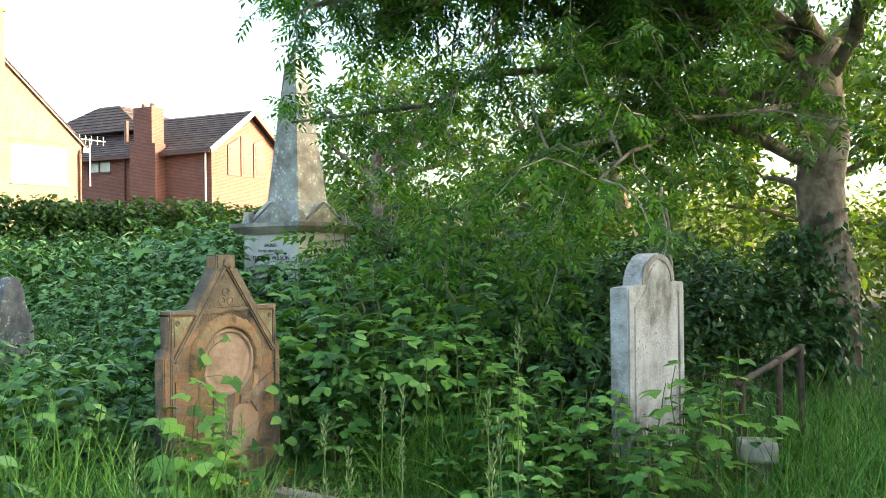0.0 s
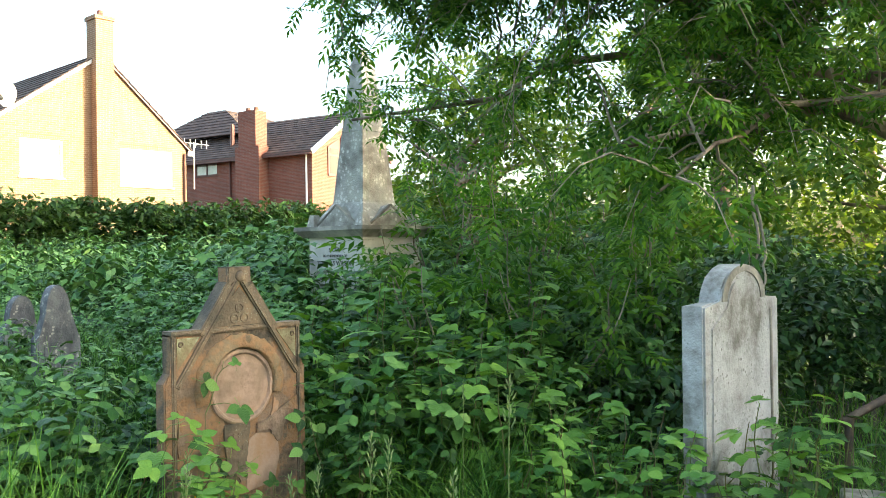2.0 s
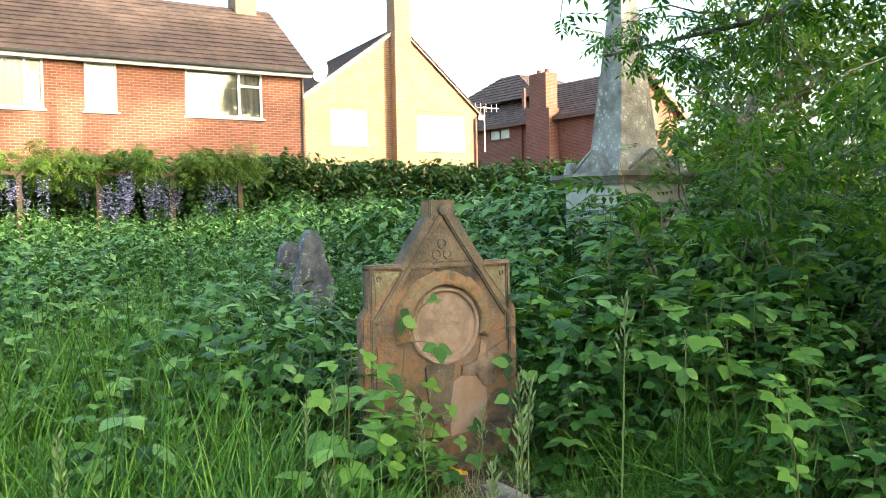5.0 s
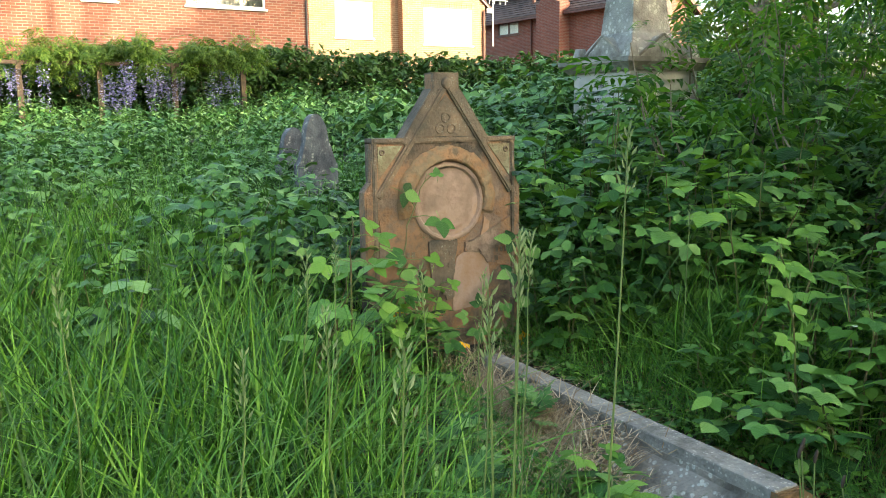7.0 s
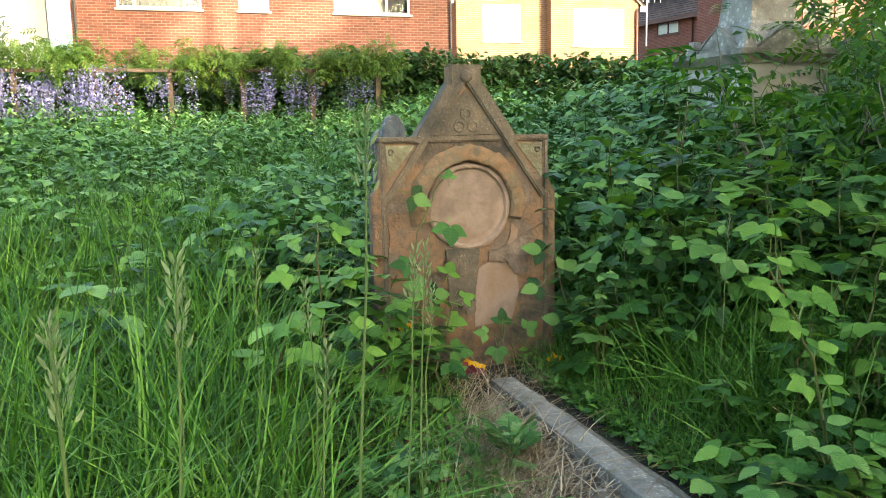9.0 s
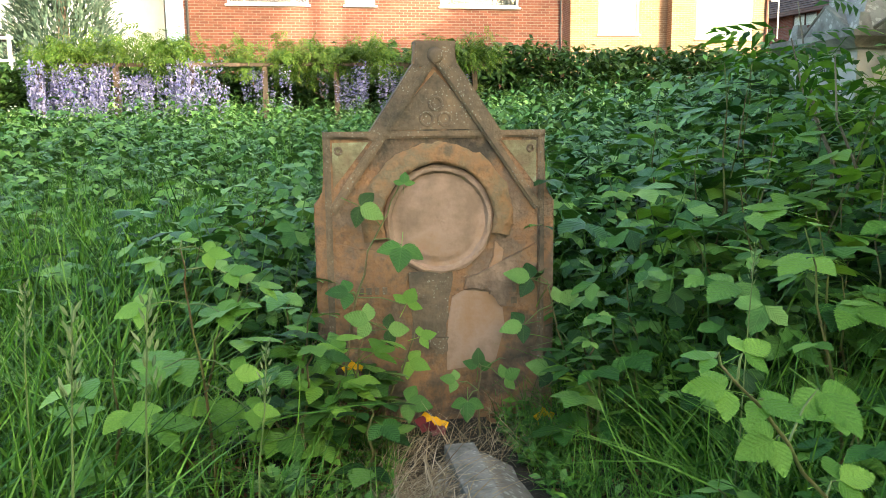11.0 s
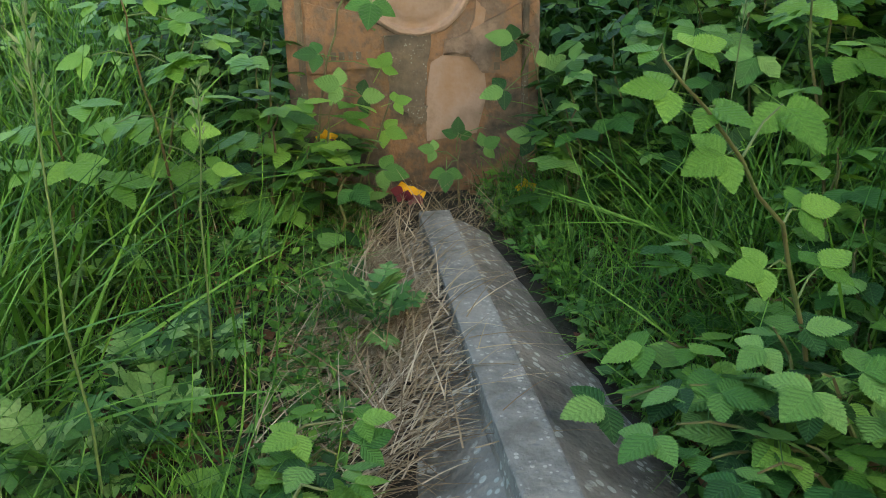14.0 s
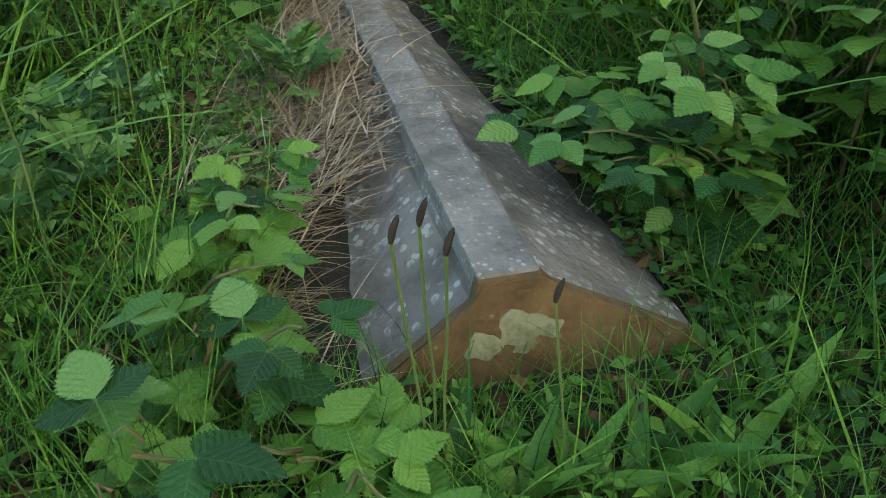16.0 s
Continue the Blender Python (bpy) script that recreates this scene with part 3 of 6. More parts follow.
    flake([(-0.01, 0.24), (0.03, 0.25), (0.035, 0.30), (-0.09, 0.31), (-0.08, 0.285), (-0.03, 0.28)], 0.013, SANDSTONE_DARK)
    flake([(0.18, 0.52), (0.215, 0.50), (0.23, 0.60), (0.20, 0.63)], 0.009, SANDSTONE_BARE)
    part("bare_patch", slab(bmesh.new(), [(0.03, 0.18), (0.20, 0.20), (0.235, 0.33), (0.225, 0.41), (0.19, 0.45), (0.09, 0.462), (0.05, 0.44), (0.035, 0.36), (0.03, 0.27)], -0.003, 0.002), SANDSTONE_BARE, h, "bare pale patch of flaked stone")
    for x, z, w in ((-0.27, 0.46, 0.016), (-0.245, 0.46, 0.018), (-0.215, 0.46, 0.014), (-0.19, 0.46, 0.016), (-0.05, 0.46, 0.018), (-0.022, 0.46, 0.016), (0.005, 0.46, 0.02),
                    (-0.055, 0.395, 0.014), (-0.03, 0.395, 0.016), (0.0, 0.395, 0.012), (0.26, 0.45, 0.014), (0.285, 0.45, 0.016), (0.31, 0.45, 0.014), (0.255, 0.41, 0.02)):
        part("worn_letter", slab(bmesh.new(), [(x, z), (x + w, z), (x + w, z + 0.024), (x, z + 0.024)], -0.0145, -0.004), SANDSTONE_DARK, h)
    return h


headstone_gabled()

# ---- the coped grave slab in front of it ----


def coped_ledger():
    g = thing("grave_slab", pose(0.008, -0.385, 0, 0, 0, 0.9), "grey lichened coped grave slab with raised ridge and ochre foot end", "grave slab")
    rows = [(0.0, -0.045), (-0.905, -0.06), (-1.56, -0.06)]
    def piece(y0, y1, inset):
        bm = bmesh.new()
        sec = [(-0.285, -0.20), (-0.275, -0.165), (-0.052, 0.004), (-0.050, 0.026), (0.066, 0.030), (0.325, -0.118), (0.335, -0.17)]
        n = max(2, int(abs(y1 - y0) / 0.08))
        rings = []
        for i in range(n + 1):
            y = y0 + (y1 - y0) * i / n
            rings.append([bm.verts.new((x + 0.003 * math.sin(y * 31 + z * 40), y, z + 0.003 * math.sin(y * 23 + x * 19))) for x, z in sec])
        for A, B in zip(rings, rings[1:]):
            for k in range(len(sec) - 1):
                bm.faces.new((A[k], B[k], B[k + 1], A[k + 1]))
        bm.faces.new(rings[0])
        bm.faces.new(rings[-1][::-1])
        bmesh.ops.recalc_face_normals(bm, faces=bm.faces[:])
        return bm
    part("coped_body", piece(0.0, -1.530, 0), GREY_STONE, g)
    for y0, y1 in ((0.005, -0.931), (-0.936, -1.545)):
        part("ridge_strip", box(bmesh.new(), -0.048, 0.046, y1, y0, 0.016, 0.064, 0.006), RIDGE_STONE, g)
    part("foot_end", slab(bmesh.new(), [(-0.290, -0.22), (0.345, -0.22), (0.340, -0.122), (0.068, 0.034), (0.046, 0.058), (-0.048, 0.058), (-0.056, 0.018), (-0.285, -0.165)], -1.560, -1.531, 0.006), END_STONE, g, "ochre foot end with pale lichen")
    for x, z, r in ((0.015, -0.03, 0.038), (-0.042, -0.052, 0.028), (0.062, -0.038, 0.020), (0.02, -0.062, 0.018)):
        bm = bmesh.new()
        v = [bm.verts.new((x + r * (1 + 0.25 * math.sin(3 * a + x * 90)) * math.cos(a), -1.5615 - 0.03 * r, z + r * (0.9 + 0.2 * math.sin(4 * a)) * math.sin(a))) for a in [k * 0.3927 for k in range(16)]]
        f = bm.faces.new(v)
        bmesh.ops.extrude_face_region(bm, geom=[f])
        for q in bm.verts[:16]:
            q.co.y += 0.003
        part("lichen_patch", bm, LICHEN, g, "pale green lichen")
    return g


LICHEN = stone_like("pale_lichen", [(0.15, 0.15, 0.075), (0.24, 0.25, 0.15), (0.32, 0.33, 0.22)], 24, 0.95, 0.8)
coped_ledger()

# ---- pale round-topped headstone ----


def headstone_round():
    h = thing("headstone", pose(1.80, -1.82, 0.045) @ Matrix.Diagonal((1.12, 1, 1, 1)), "pale limestone headstone with shouldered round top and sooty edge", "headstone")
    def arch(r, rise, z0, n=18):
        return [(r * math.cos(math.pi * k / n), z0 + rise * math.sin(math.pi * k / n)) for k in range(n + 1)]
    o = [(-0.44, -0.3), (0.44, -0.3), (0.44, 1.04), (0.262, 1.045)] + arch(0.255, 0.18, 1.05)[1:-1] + [(-0.262, 1.045), (-0.44, 1.04)]
    part("slab", erode(slab(bmesh.new(), o, 0.0, 0.11, 0.010), 0.004, 22), PALE_STONE, h)
    inner = arch(0.19, 0.14, 1.03)
    part("front_panel", erode(slab(bmesh.new(), [(-0.37, -0.25), (0.30, -0.25), (0.30, 0.93), (0.19, 1.02)] + inner[1:-1] + [(-0.19, 1.02), (-0.37, 0.93)], -0.007, 0.002, 0.004), 0.003, 25), PALE_STONE, h)
    outer, low = arch(0.253, 0.178, 1.05), arch(0.20, 0.143, 1.05)
    part("arch_moulding", slab(bmesh.new(), outer + low[::-1], -0.007, 0.002), SOOT_STONE, h, "stained arch moulding")
    part("edge_moulding", erode(slab(bmesh.new(), [(0.325, -0.25), (0.345, -0.25), (0.345, 0.98), (0.325, 0.98)], -0.009, 0.002, 0.003), 0.004, 30), SOOT_STONE, h)
    return h


headstone_round()

# ---- two small dark headstones in the weeds ----


def headstone_small(x, y, top, wide, pointed, label, lean):
    z0 = float(ground_z(x, y))
    h = thing("headstone", pose(x, y, z0, 0, lean, 4), label, "headstone", "small dark headstones")
    t = top - z0
    w = wide / 2
    n = 14
    if pointed:
        cap = [(w * 0.72 * math.cos(math.pi * k / n), t - 0.24 + 0.24 * math.sin(math.pi * k / n) ** 0.8) for k in range(n + 1)]
    else:
        cap = [(w * 0.55 * math.cos(math.pi * k / n), t - 0.22 + 0.22 * math.sin(math.pi * k / n) ** 0.9) for k in range(n + 1)]
    low = t - (0.24 if pointed else 0.36)
    o = [(-w, -0.2), (w, -0.2), (w, low - 0.04), (w * 0.8, low)] + cap + [(-w * 0.8, low), (-w, low - 0.04)]
    part("slab", slab(bmesh.new(), o, 0, 0.10, 0.008), SLATE_STONE, h)
    if pointed:
        part("carved_ring", lathe_y(bmesh.new(), [(0.06, 0.002), (0.065, -0.012), (0.085, -0.012), (0.09, 0.002)], 0, t - 0.28, 24), SLATE_STONE, h)
    else:
        part("front_panel", slab(bmesh.new(), [(-w * 0.7, 0.1), (w * 0.7, 0.1), (w * 0.7, low - 0.08), (-w * 0.7, low - 0.08)], -0.008, 0.002, 0.003), SLATE_STONE, h)
    return h


headstone_small(0.50, 3.85, 1.035, 0.30, True, "dark grey pointed headstone with carved ring, sunk in weeds", 2)
headstone_small(0.405, 2.875, 1.145, 0.34, False, "dark slate headstone with narrow rounded top, sunk in weeds", -1)

# ---- obelisk ----


def frustum(bm, a, z0, b, z1):
    lo = [bm.verts.new((sx * a, sy * a, z0)) for sx, sy in ((-1, -1), (1, -1), (1, 1), (-1, 1))]
    hi = [bm.verts.new((sx * b, sy * b, z1)) for sx, sy in ((-1, -1), (1, -1), (1, 1), (-1, 1))]
    bm.faces.new(lo[::-1])
    bm.faces.new(hi)
    for k in range(4):
        bm.faces.new((lo[k], lo[(k + 1) % 4], hi[(k + 1) % 4], hi[k]))
    return bm


def words(body, size, m, parent, material=INK):
    cu = bpy.data.curves.new("words", "FONT")
    cu.body, cu.size, cu.align_x, cu.extrude = body, size, "CENTER", 0.0015
    tmp = bpy.data.objects.new("words_tmp", cu)
    me = bpy.data.meshes.new_from_object(tmp)
    bpy.data.objects.remove(tmp)
    me.materials.append(material)
    ob = new("inscription", me)
    ob.parent = parent
    ob.matrix_basis = m
    return ob


def obelisk():
    g = thing("obelisk", pose(3.74, 3.04, -0.01), "grey lichened limestone obelisk on an inscribed square pedestal", "monument")
    part("pedestal", frustum(bmesh.new(), 0.425, 0.1, 0.415, 1.53), PANEL_STONE, g, "pale panels with black lettering")
    part("cornice", frustum(bmesh.new(), 0.46, 1.53, 0.53, 1.60), SOOT_STONE, g)
    part("cornice_cap", frustum(bmesh.new(), 0.535, 1.602, 0.53, 1.645), SOOT_STONE, g)
    part("shaft_base", frustum(bmesh.new(), 0.40, 1.647, 0.235, 1.90), OBELISK_STONE, g)
    part("shaft", frustum(bmesh.new(), 0.238, 1.86, 0.162, 2.655), OBELISK_STONE, g)
    part("shaft", frustum(bmesh.new(), 0.160, 2.66, 0.095, 3.38), OBELISK_STONE, g)
    part("tip", frustum(bmesh.new(), 0.095, 3.382, 0.008, 3.58), OBELISK_STONE, g)
    for k in range(4):
        m = Matrix.Rotation(k * math.pi / 2, 4, "Z")
        p = part("gablet", slab(bmesh.new(), [(-0.30, 1.648), (0.30, 1.648), (0.0, 1.86)], -0.405, -0.20, 0.004), OBELISK_STONE, g)
        p.matrix_basis = m
        for s in (-1, 1):
            e = part("gablet_edge", bar(bmesh.new(), (s * 0.30, 1.66), (0, 1.865), 0.022, -0.412, -0.38, 0.003), SOOT_STONE, g)
            e.matrix_basis = m
        c = part("corner_block", frustum(bmesh.new(), 0.06, 1.648, 0.035, 1.775), OBELISK_STONE, g)
        c.matrix_basis = m @ Matrix.Translation((0.375, 0.375, 0))
    left = Matrix.Translation((-0.425, 0.0, 0)) @ Matrix.Rotation(-math.pi / 2, 4, "Z") @ Matrix.Rotation(math.pi / 2, 4, "X")
    front = Matrix.Translation((0.0, -0.425, 0)) @ Matrix.Rotation(math.pi / 2, 4, "X")
    for m, rows in ((left, (("SACRED", 0.05, 1.385), ("TO THE MEMORY OF", 0.04, 1.325), ("THOMAS WILSON", 0.07, 1.24))), (front, (("LOVING", 0.045, 1.33), ("JAMES", 0.08, 1.24)))):
        for body, size, z in rows:
            words(body, size, m @ Matrix.Translation((0, z, 0.001)), g)
        for z in (1.16, 1.09, 1.02):
            e = part("worn_line", slab(bmesh.new(), [(-0.24, z), (0.24, z), (0.24, z + 0.025), (-0.24, z + 0.025)], -0.002, 0.002), SOOT_STONE, g)
            e.matrix_basis = m @ Matrix.Rotation(-math.pi / 2, 4, "X")
    return g


obelisk()

# ---- iron rail and stone stump ----


def grave_rail():
    g = thing("grave_rail", pose(2.1, -2.2, 0), "rusty iron grave rail on short dark posts", "railing")
    part("top_rail", tube(bmesh.new(), [(0, 0.0, 0.46), (0.35, -0.13, 0.55), (0.66, -0.25, 0.64)], [0.022, 0.022, 0.022], 8), IRON, g, "", True)
    for x, y, t in ((0.05, -0.02, 0.48), (0.42, -0.16, 0.60), (0.64, -0.25, 0.66)):
        part("post", tube(bmesh.new(), [(x, y, -0.25), (x, y, t - 0.05), (x, y, t)], [0.022, 0.022, 0.028], 8), IRON, g, "", True)
    return g


grave_rail()
st = thing("stone_stump", pose(1.66, -2.42, 0, 0, 4, 20), "broken square stone post among the weeds", "stone post")
part("shaft", box(bmesh.new(), -0.07, 0.07, -0.07, 0.07, -0.3, 0.12, 0.012), SANDSTONE_DARK, st)
part("cap", box(bmesh.new(), -0.11, 0.11, -0.10, 0.10, 0.12, 0.235, 0.02), SOOT_STONE, st)

# ---- houses ----


def wall_with_holes(x0, x1, z0, z1, y0, y1, holes):
    """An upright wall in boxes around rectangular holes (xa, xb, za, zb) that share no column."""
    bm = bmesh.new()
    x = x0
    for xa, xb, za, zb in sorted(holes):
        if xa > x:
            box(bm, x, xa, y0, y1, z0, z1)
        box(bm, xa, xb, y0, y1, z0, za)
        box(bm, xa, xb, y0, y1, zb, z1)
        x = xb
    box(bm, x, x1, y0, y1, z0, z1)
    bmesh.ops.remove_doubles(bm, verts=bm.verts[:], dist=0.001)
    return bm


def window(parent, xa, xb, za, zb, y, lights, frame_mat=WHITE_PAINT, sill=True, curtain=CURTAIN):
    """A casement set in a wall whose face is at y; lights are the share of the width of each pane, with 't' for a top vent."""
    w = new("window")
    w.parent = parent
    f = 0.055
    bm = bmesh.new()
    for a, b, c, d in ((xa, xb, za, za + f), (xa, xb, zb - f, zb), (xa, xa + f, za + f, zb - f), (xb - f, xb, za + f, zb - f)):
        box(bm, a, b, y + 0.02, y + 0.09, c, d)
    part("window_frame", bm, frame_mat, w)
    x = xa + f
    tot = sum(q for q, _ in lights)
    for i, (q, vent) in enumerate(lights):
        e = x + (xb - xa - 2 * f) * q / tot
        if i < len(lights) - 1:
            part("mullion", box(bmesh.new(), e - 0.03, e + 0.03, y + 0.022, y + 0.088, za + f, zb - f), frame_mat, w)
        if vent:
            zc = za + (zb - za) * vent
            part("transom", box(bmesh.new(), x, e, y + 0.024, y + 0.086, zc - 0.03, zc + 0.03), frame_mat, w)
        x = e
    p = part("pane", box(bmesh.new(), xa + f, xb - f, y + 0.05, y + 0.056, za + f, zb - f), GLASS, w)
    p.visible_shadow = False
    if sill:
        part("window_sill", box(bmesh.new(), xa - 0.06, xb + 0.06, y - 0.07, y + 0.02, za - 0.06, za, 0.008), frame_mat, w)
    # sheet close behind the glass; a dark one paints the room's shade
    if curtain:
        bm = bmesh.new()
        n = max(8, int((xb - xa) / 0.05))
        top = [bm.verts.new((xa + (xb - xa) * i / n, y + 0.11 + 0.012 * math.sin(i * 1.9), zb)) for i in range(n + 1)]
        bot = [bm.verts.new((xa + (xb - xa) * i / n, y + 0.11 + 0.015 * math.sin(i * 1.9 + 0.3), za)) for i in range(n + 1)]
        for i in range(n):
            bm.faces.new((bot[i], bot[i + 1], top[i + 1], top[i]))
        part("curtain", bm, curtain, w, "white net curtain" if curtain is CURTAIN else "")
    return w


def roof(parent, name, a, b, c, d, rows, thick=0.03):
    """A roof slope a-b (eave) to d-c (ridge): each course of tiles laps the one below."""
    top = new(name)
    top.parent = parent
    a, b, c, d = Vector(a), Vector(b), Vector(c), Vector(d)
    nrm = (b - a).cross(d - a).normalized()
    if nrm.z < 0:
        nrm = -nrm
    for i in range(rows):
        f0, f1 = i / rows, min(1, (i + 1.15) / rows)
        p, q, r, s = a.lerp(d, f0), b.lerp(c, f0), b.lerp(c, f1), a.lerp(d, f1)
        bm = bmesh.new()
        up, lo = [bm.verts.new(v + nrm * thick * k) for v, k in ((p, 1.9), (q, 1.9), (r, 0.6), (s, 0.6))], [bm.verts.new(v) for v in (p, q, r, s)]
        bm.faces.new(up)
        bm.faces.new(lo[::-1])
        for k in range(4):
            bm.faces.new((lo[k], lo[(k + 1) % 4], up[(k + 1) % 4], up[k]))
        bmesh.ops.recalc_face_normals(bm, faces=bm.faces[:])
        part("tile_course", bm, ROOF_TILE, top)
    return top


def brick_house():
    h = thing("brick_house", pose(0.23, 21.15, 1.35, 0, 0, 2.0) @ Matrix.Diagonal((1.03, 1, 1.0, 1)), "red brick semi-detached house with brown tiled roof and white windows", "house")
    e = 4.50
    wins = [(-2.88, -0.76, 3.02, 4.38, [(0.3, 0.7), (1.0, 0), (0.3, 0.7)]), (0.22, 1.03, 3.02, 4.38, [(1, 0)]), (2.84, 5.06, 3.02, 4.38, [(1.0, 0), (0.42, 0.7)])]
    part("wall", wall_with_holes(-4.0, 6.35, -0.4, e, 0, 0.25, [w[:4] for w in wins]), RED_BRICK, h)
    bm = bmesh.new()
    box(bm, 6.10, 6.35, 0.252, 7.5, -0.4, e)
    box(bm, -4.0, -3.75, 0.252, 7.5, -0.4, e)
    box(bm, -3.748, 6.098, 7.25, 7.5, -0.4, e)
    part("wall", bm, RED_BRICK, h)
    bm = bmesh.new()
    for x in (-4.0, 6.1):
        vs = [bm.verts.new(p) for p in ((x, 0.02, e), (x + 0.25, 0.02, e), (x, 7.48, e), (x + 0.25, 7.48, e), (x, 3.75, e + 2.55), (x + 0.25, 3.75, e + 2.55))]
        for q in ((0, 2, 4), (1, 5, 3), (0, 4, 5, 1), (2, 3, 5, 4), (0, 1, 3, 2)):
            bm.faces.new([vs[i] for i in q])
    part("gable_wall", bm, RED_BRICK, h)
    for xa, xb, za, zb, li in wins:
        # wide windows get the dark sheet in place of a shaded room
        window(h, xa, xb, za, zb, 0.0, li, curtain=CURTAIN if xb - xa < 1 else ROOM_SHADE)
    roof(h, "roof", (-4.2, -0.30, e - 0.02), (6.55, -0.30, e - 0.02), (6.55, 3.75, e + 2.72), (-4.2, 3.75, e + 2.72), 15)
    roof(h, "roof", (6.55, 7.8, e - 0.02), (-4.2, 7.8, e - 0.02), (-4.2, 3.75, e + 2.72), (6.55, 3.75, e + 2.72), 15)
    part("fascia", box(bmesh.new(), -4.2, 6.52, -0.26, -0.22, e - 0.17, e - 0.02), WHITE_PAINT, h)
    part("soffit", box(bmesh.new(), -4.2, 6.52, -0.218, -0.002, e - 0.15, e - 0.12), WHITE_PAINT, h)
    part("gutter", tube(bmesh.new(), [(-4.2, -0.32, e - 0.03), (6.55, -0.32, e - 0.03)], [0.055, 0.055], 8), BLACK_PLASTIC, h)
    part("downpipe", tube(bmesh.new(), [(-3.9, -0.05, e - 0.2), (-3.9, -0.05, -0.2)], [0.035, 0.035], 8), BLACK_PLASTIC, h)
    part("downpipe", tube(bmesh.new(), [(6.28, -0.05, e - 0.2), (6.28, -0.05, -0.2)], [0.03, 0.03], 8), BLACK_PLASTIC, h)
    c = part("chimney", box(bmesh.new(), 5.3, 6.0, 3.3, 4.2, e + 2.2, e + 4.0, 0.01), BUFF_BRICK, h)
    return h


LINTEL_BRICK = mesh_of("lintel_brick", box(bmesh.new(), -0.033, 0.033, -0.014, -0.002, -0.105, 0.105, 0.003), BUFF_BRICK)


def satellite_dish(parent, x, y, z):
    d = new("satellite_dish")
    d.parent = parent
    d.matrix_basis = pose(x, y, z, 15, 0, 30)
    part("dish", lathe_y(bmesh.new(), [(0.001, 0.12), (0.22, 0.09), (0.40, 0.0), (0.41, 0.0), (0.22, 0.10), (0.001, 0.13)], 0, 0, 24), WHITE_PAINT, d, "white dish", True)
    part("arm", tube(bmesh.new(), [(0, 0.08, -0.1), (0, -0.25, -0.2)], [0.015, 0.012], 6), BLACK_PLASTIC, d)


def aerial(parent, x, y, z):
    a = new("television_aerial")
    a.parent = parent
    a.matrix_basis = pose(x, y, z)
    part("mast", tube(bmesh.new(), [(0, 0, -1.6), (0, 0, 0.3)], [0.025, 0.02], 6), WHITE_PAINT, a)
    part("boom", tube(bmesh.new(), [(-0.5, 0, 0.25), (0.75, 0.1, 0.25)], [0.015, 0.015], 6), WHITE_PAINT, a)
    for i in range(5):
        part("element", tube(bmesh.new(), [(-0.4 + 0.25 * i, 0.03, 0.08), (-0.4 + 0.25 * i, 0.03, 0.42)], [0.012, 0.012], 5), WHITE_PAINT, a)


def buff_house():
    h = thing("gabled_house", pose(0.385, 26.8, 1.35) @ Matrix.Diagonal((1.049, 1, 1.02, 1)), "buff brick gabled house with tall chimney, in low sunlight", "house")
    e, p, ax = 4.20, 7.45, 11.75
    holes = [(8.90, 10.35, 2.81, 4.14), (12.45, 14.55, 2.67, 4.07)]
    part("wall", wall_with_holes(7.9, 15.15, -0.4, e, 0, 0.28, holes), BUFF_BRICK, h)
    part("gable_wall", slab(bmesh.new(), [(7.9, e + 0.001), (15.15, e + 0.001), (15.15, 4.34), (ax, p), (7.9, 4.62)], 0.0, 0.28), BUFF_BRICK, h)
    bm = bmesh.new()
    box(bm, 14.87, 15.15, 0.282, 9, -0.4, e)
    box(bm, 7.9, 8.18, 0.282, 9, -0.4, e)
    part("side_wall", bm, BUFF_BRICK, h)
    for xa, xb, za, zb in holes:
        window(h, xa, xb, za, zb, 0.0, [(1, 0), (0.8, 0.7)] if xb - xa > 2 else [(1, 0.0)])
        # soldier course of bricks on end over the opening
        for i in range(int((xb - xa + 0.2) / 0.075)):
            ob = new("lintel_brick", LINTEL_BRICK)
            ob.parent = h
            ob.matrix_basis = pose(xa - 0.1 + 0.075 * (i + 0.5), 0, zb + 0.12)
    roof(h, "roof", (15.42, -0.12, 4.12), (15.42, 9.2, 4.12), (ax, 9.2, p + 0.07), (ax, -0.12, p + 0.07), 14)
    roof(h, "roof", (7.6, 9.2, 4.42), (7.6, -0.12, 4.42), (ax, -0.12, p + 0.07), (ax, 9.2, p + 0.07), 14)
    part("bargeboard", bar(bmesh.new(), (7.65, 4.40), (ax, p), 0.14, -0.10, -0.05, 0.0), WHITE_PAINT, h, "white bargeboard")
    part("bargeboard", bar(bmesh.new(), (15.38, 4.10), (ax, p), 0.06, -0.10, -0.05, 0.0), BROWN_PAINT, h)
    part("chimney_breast", box(bmesh.new(), 11.36, 12.02, -0.46, -0.002, -0.4, p - 0.3), BUFF_BRICK, h)
    bm = bmesh.new()
    box(bm, 11.37, 12.01, -0.45, 0.30, p - 0.298, p + 1.22)
    box(bm, 11.32, 12.06, -0.50, 0.35, p + 1.222, p + 1.36)
    part("chimney", bm, BUFF_BRICK, h)
    part("chimney_pot", tube(bmesh.new(), [(11.7, -0.08, p + 1.36), (11.7, -0.08, p + 1.62)], [0.12, 0.10], 12), DARK_BRICK, h)
    part("downpipe", tube(bmesh.new(), [(15.05, -0.06, 4.05), (15.05, -0.06, 0)], [0.045, 0.045], 8), BROWN_PAINT, h)
    part("fascia", box(bmesh.new(), 15.16, 15.42, -0.14, -0.105, 3.98, 4.16), WHITE_PAINT, h)
    satellite_dish(h, 8.35, -0.5, 5.45)
    aerial(h, 15.62, 0.2, 4.3)
    return h


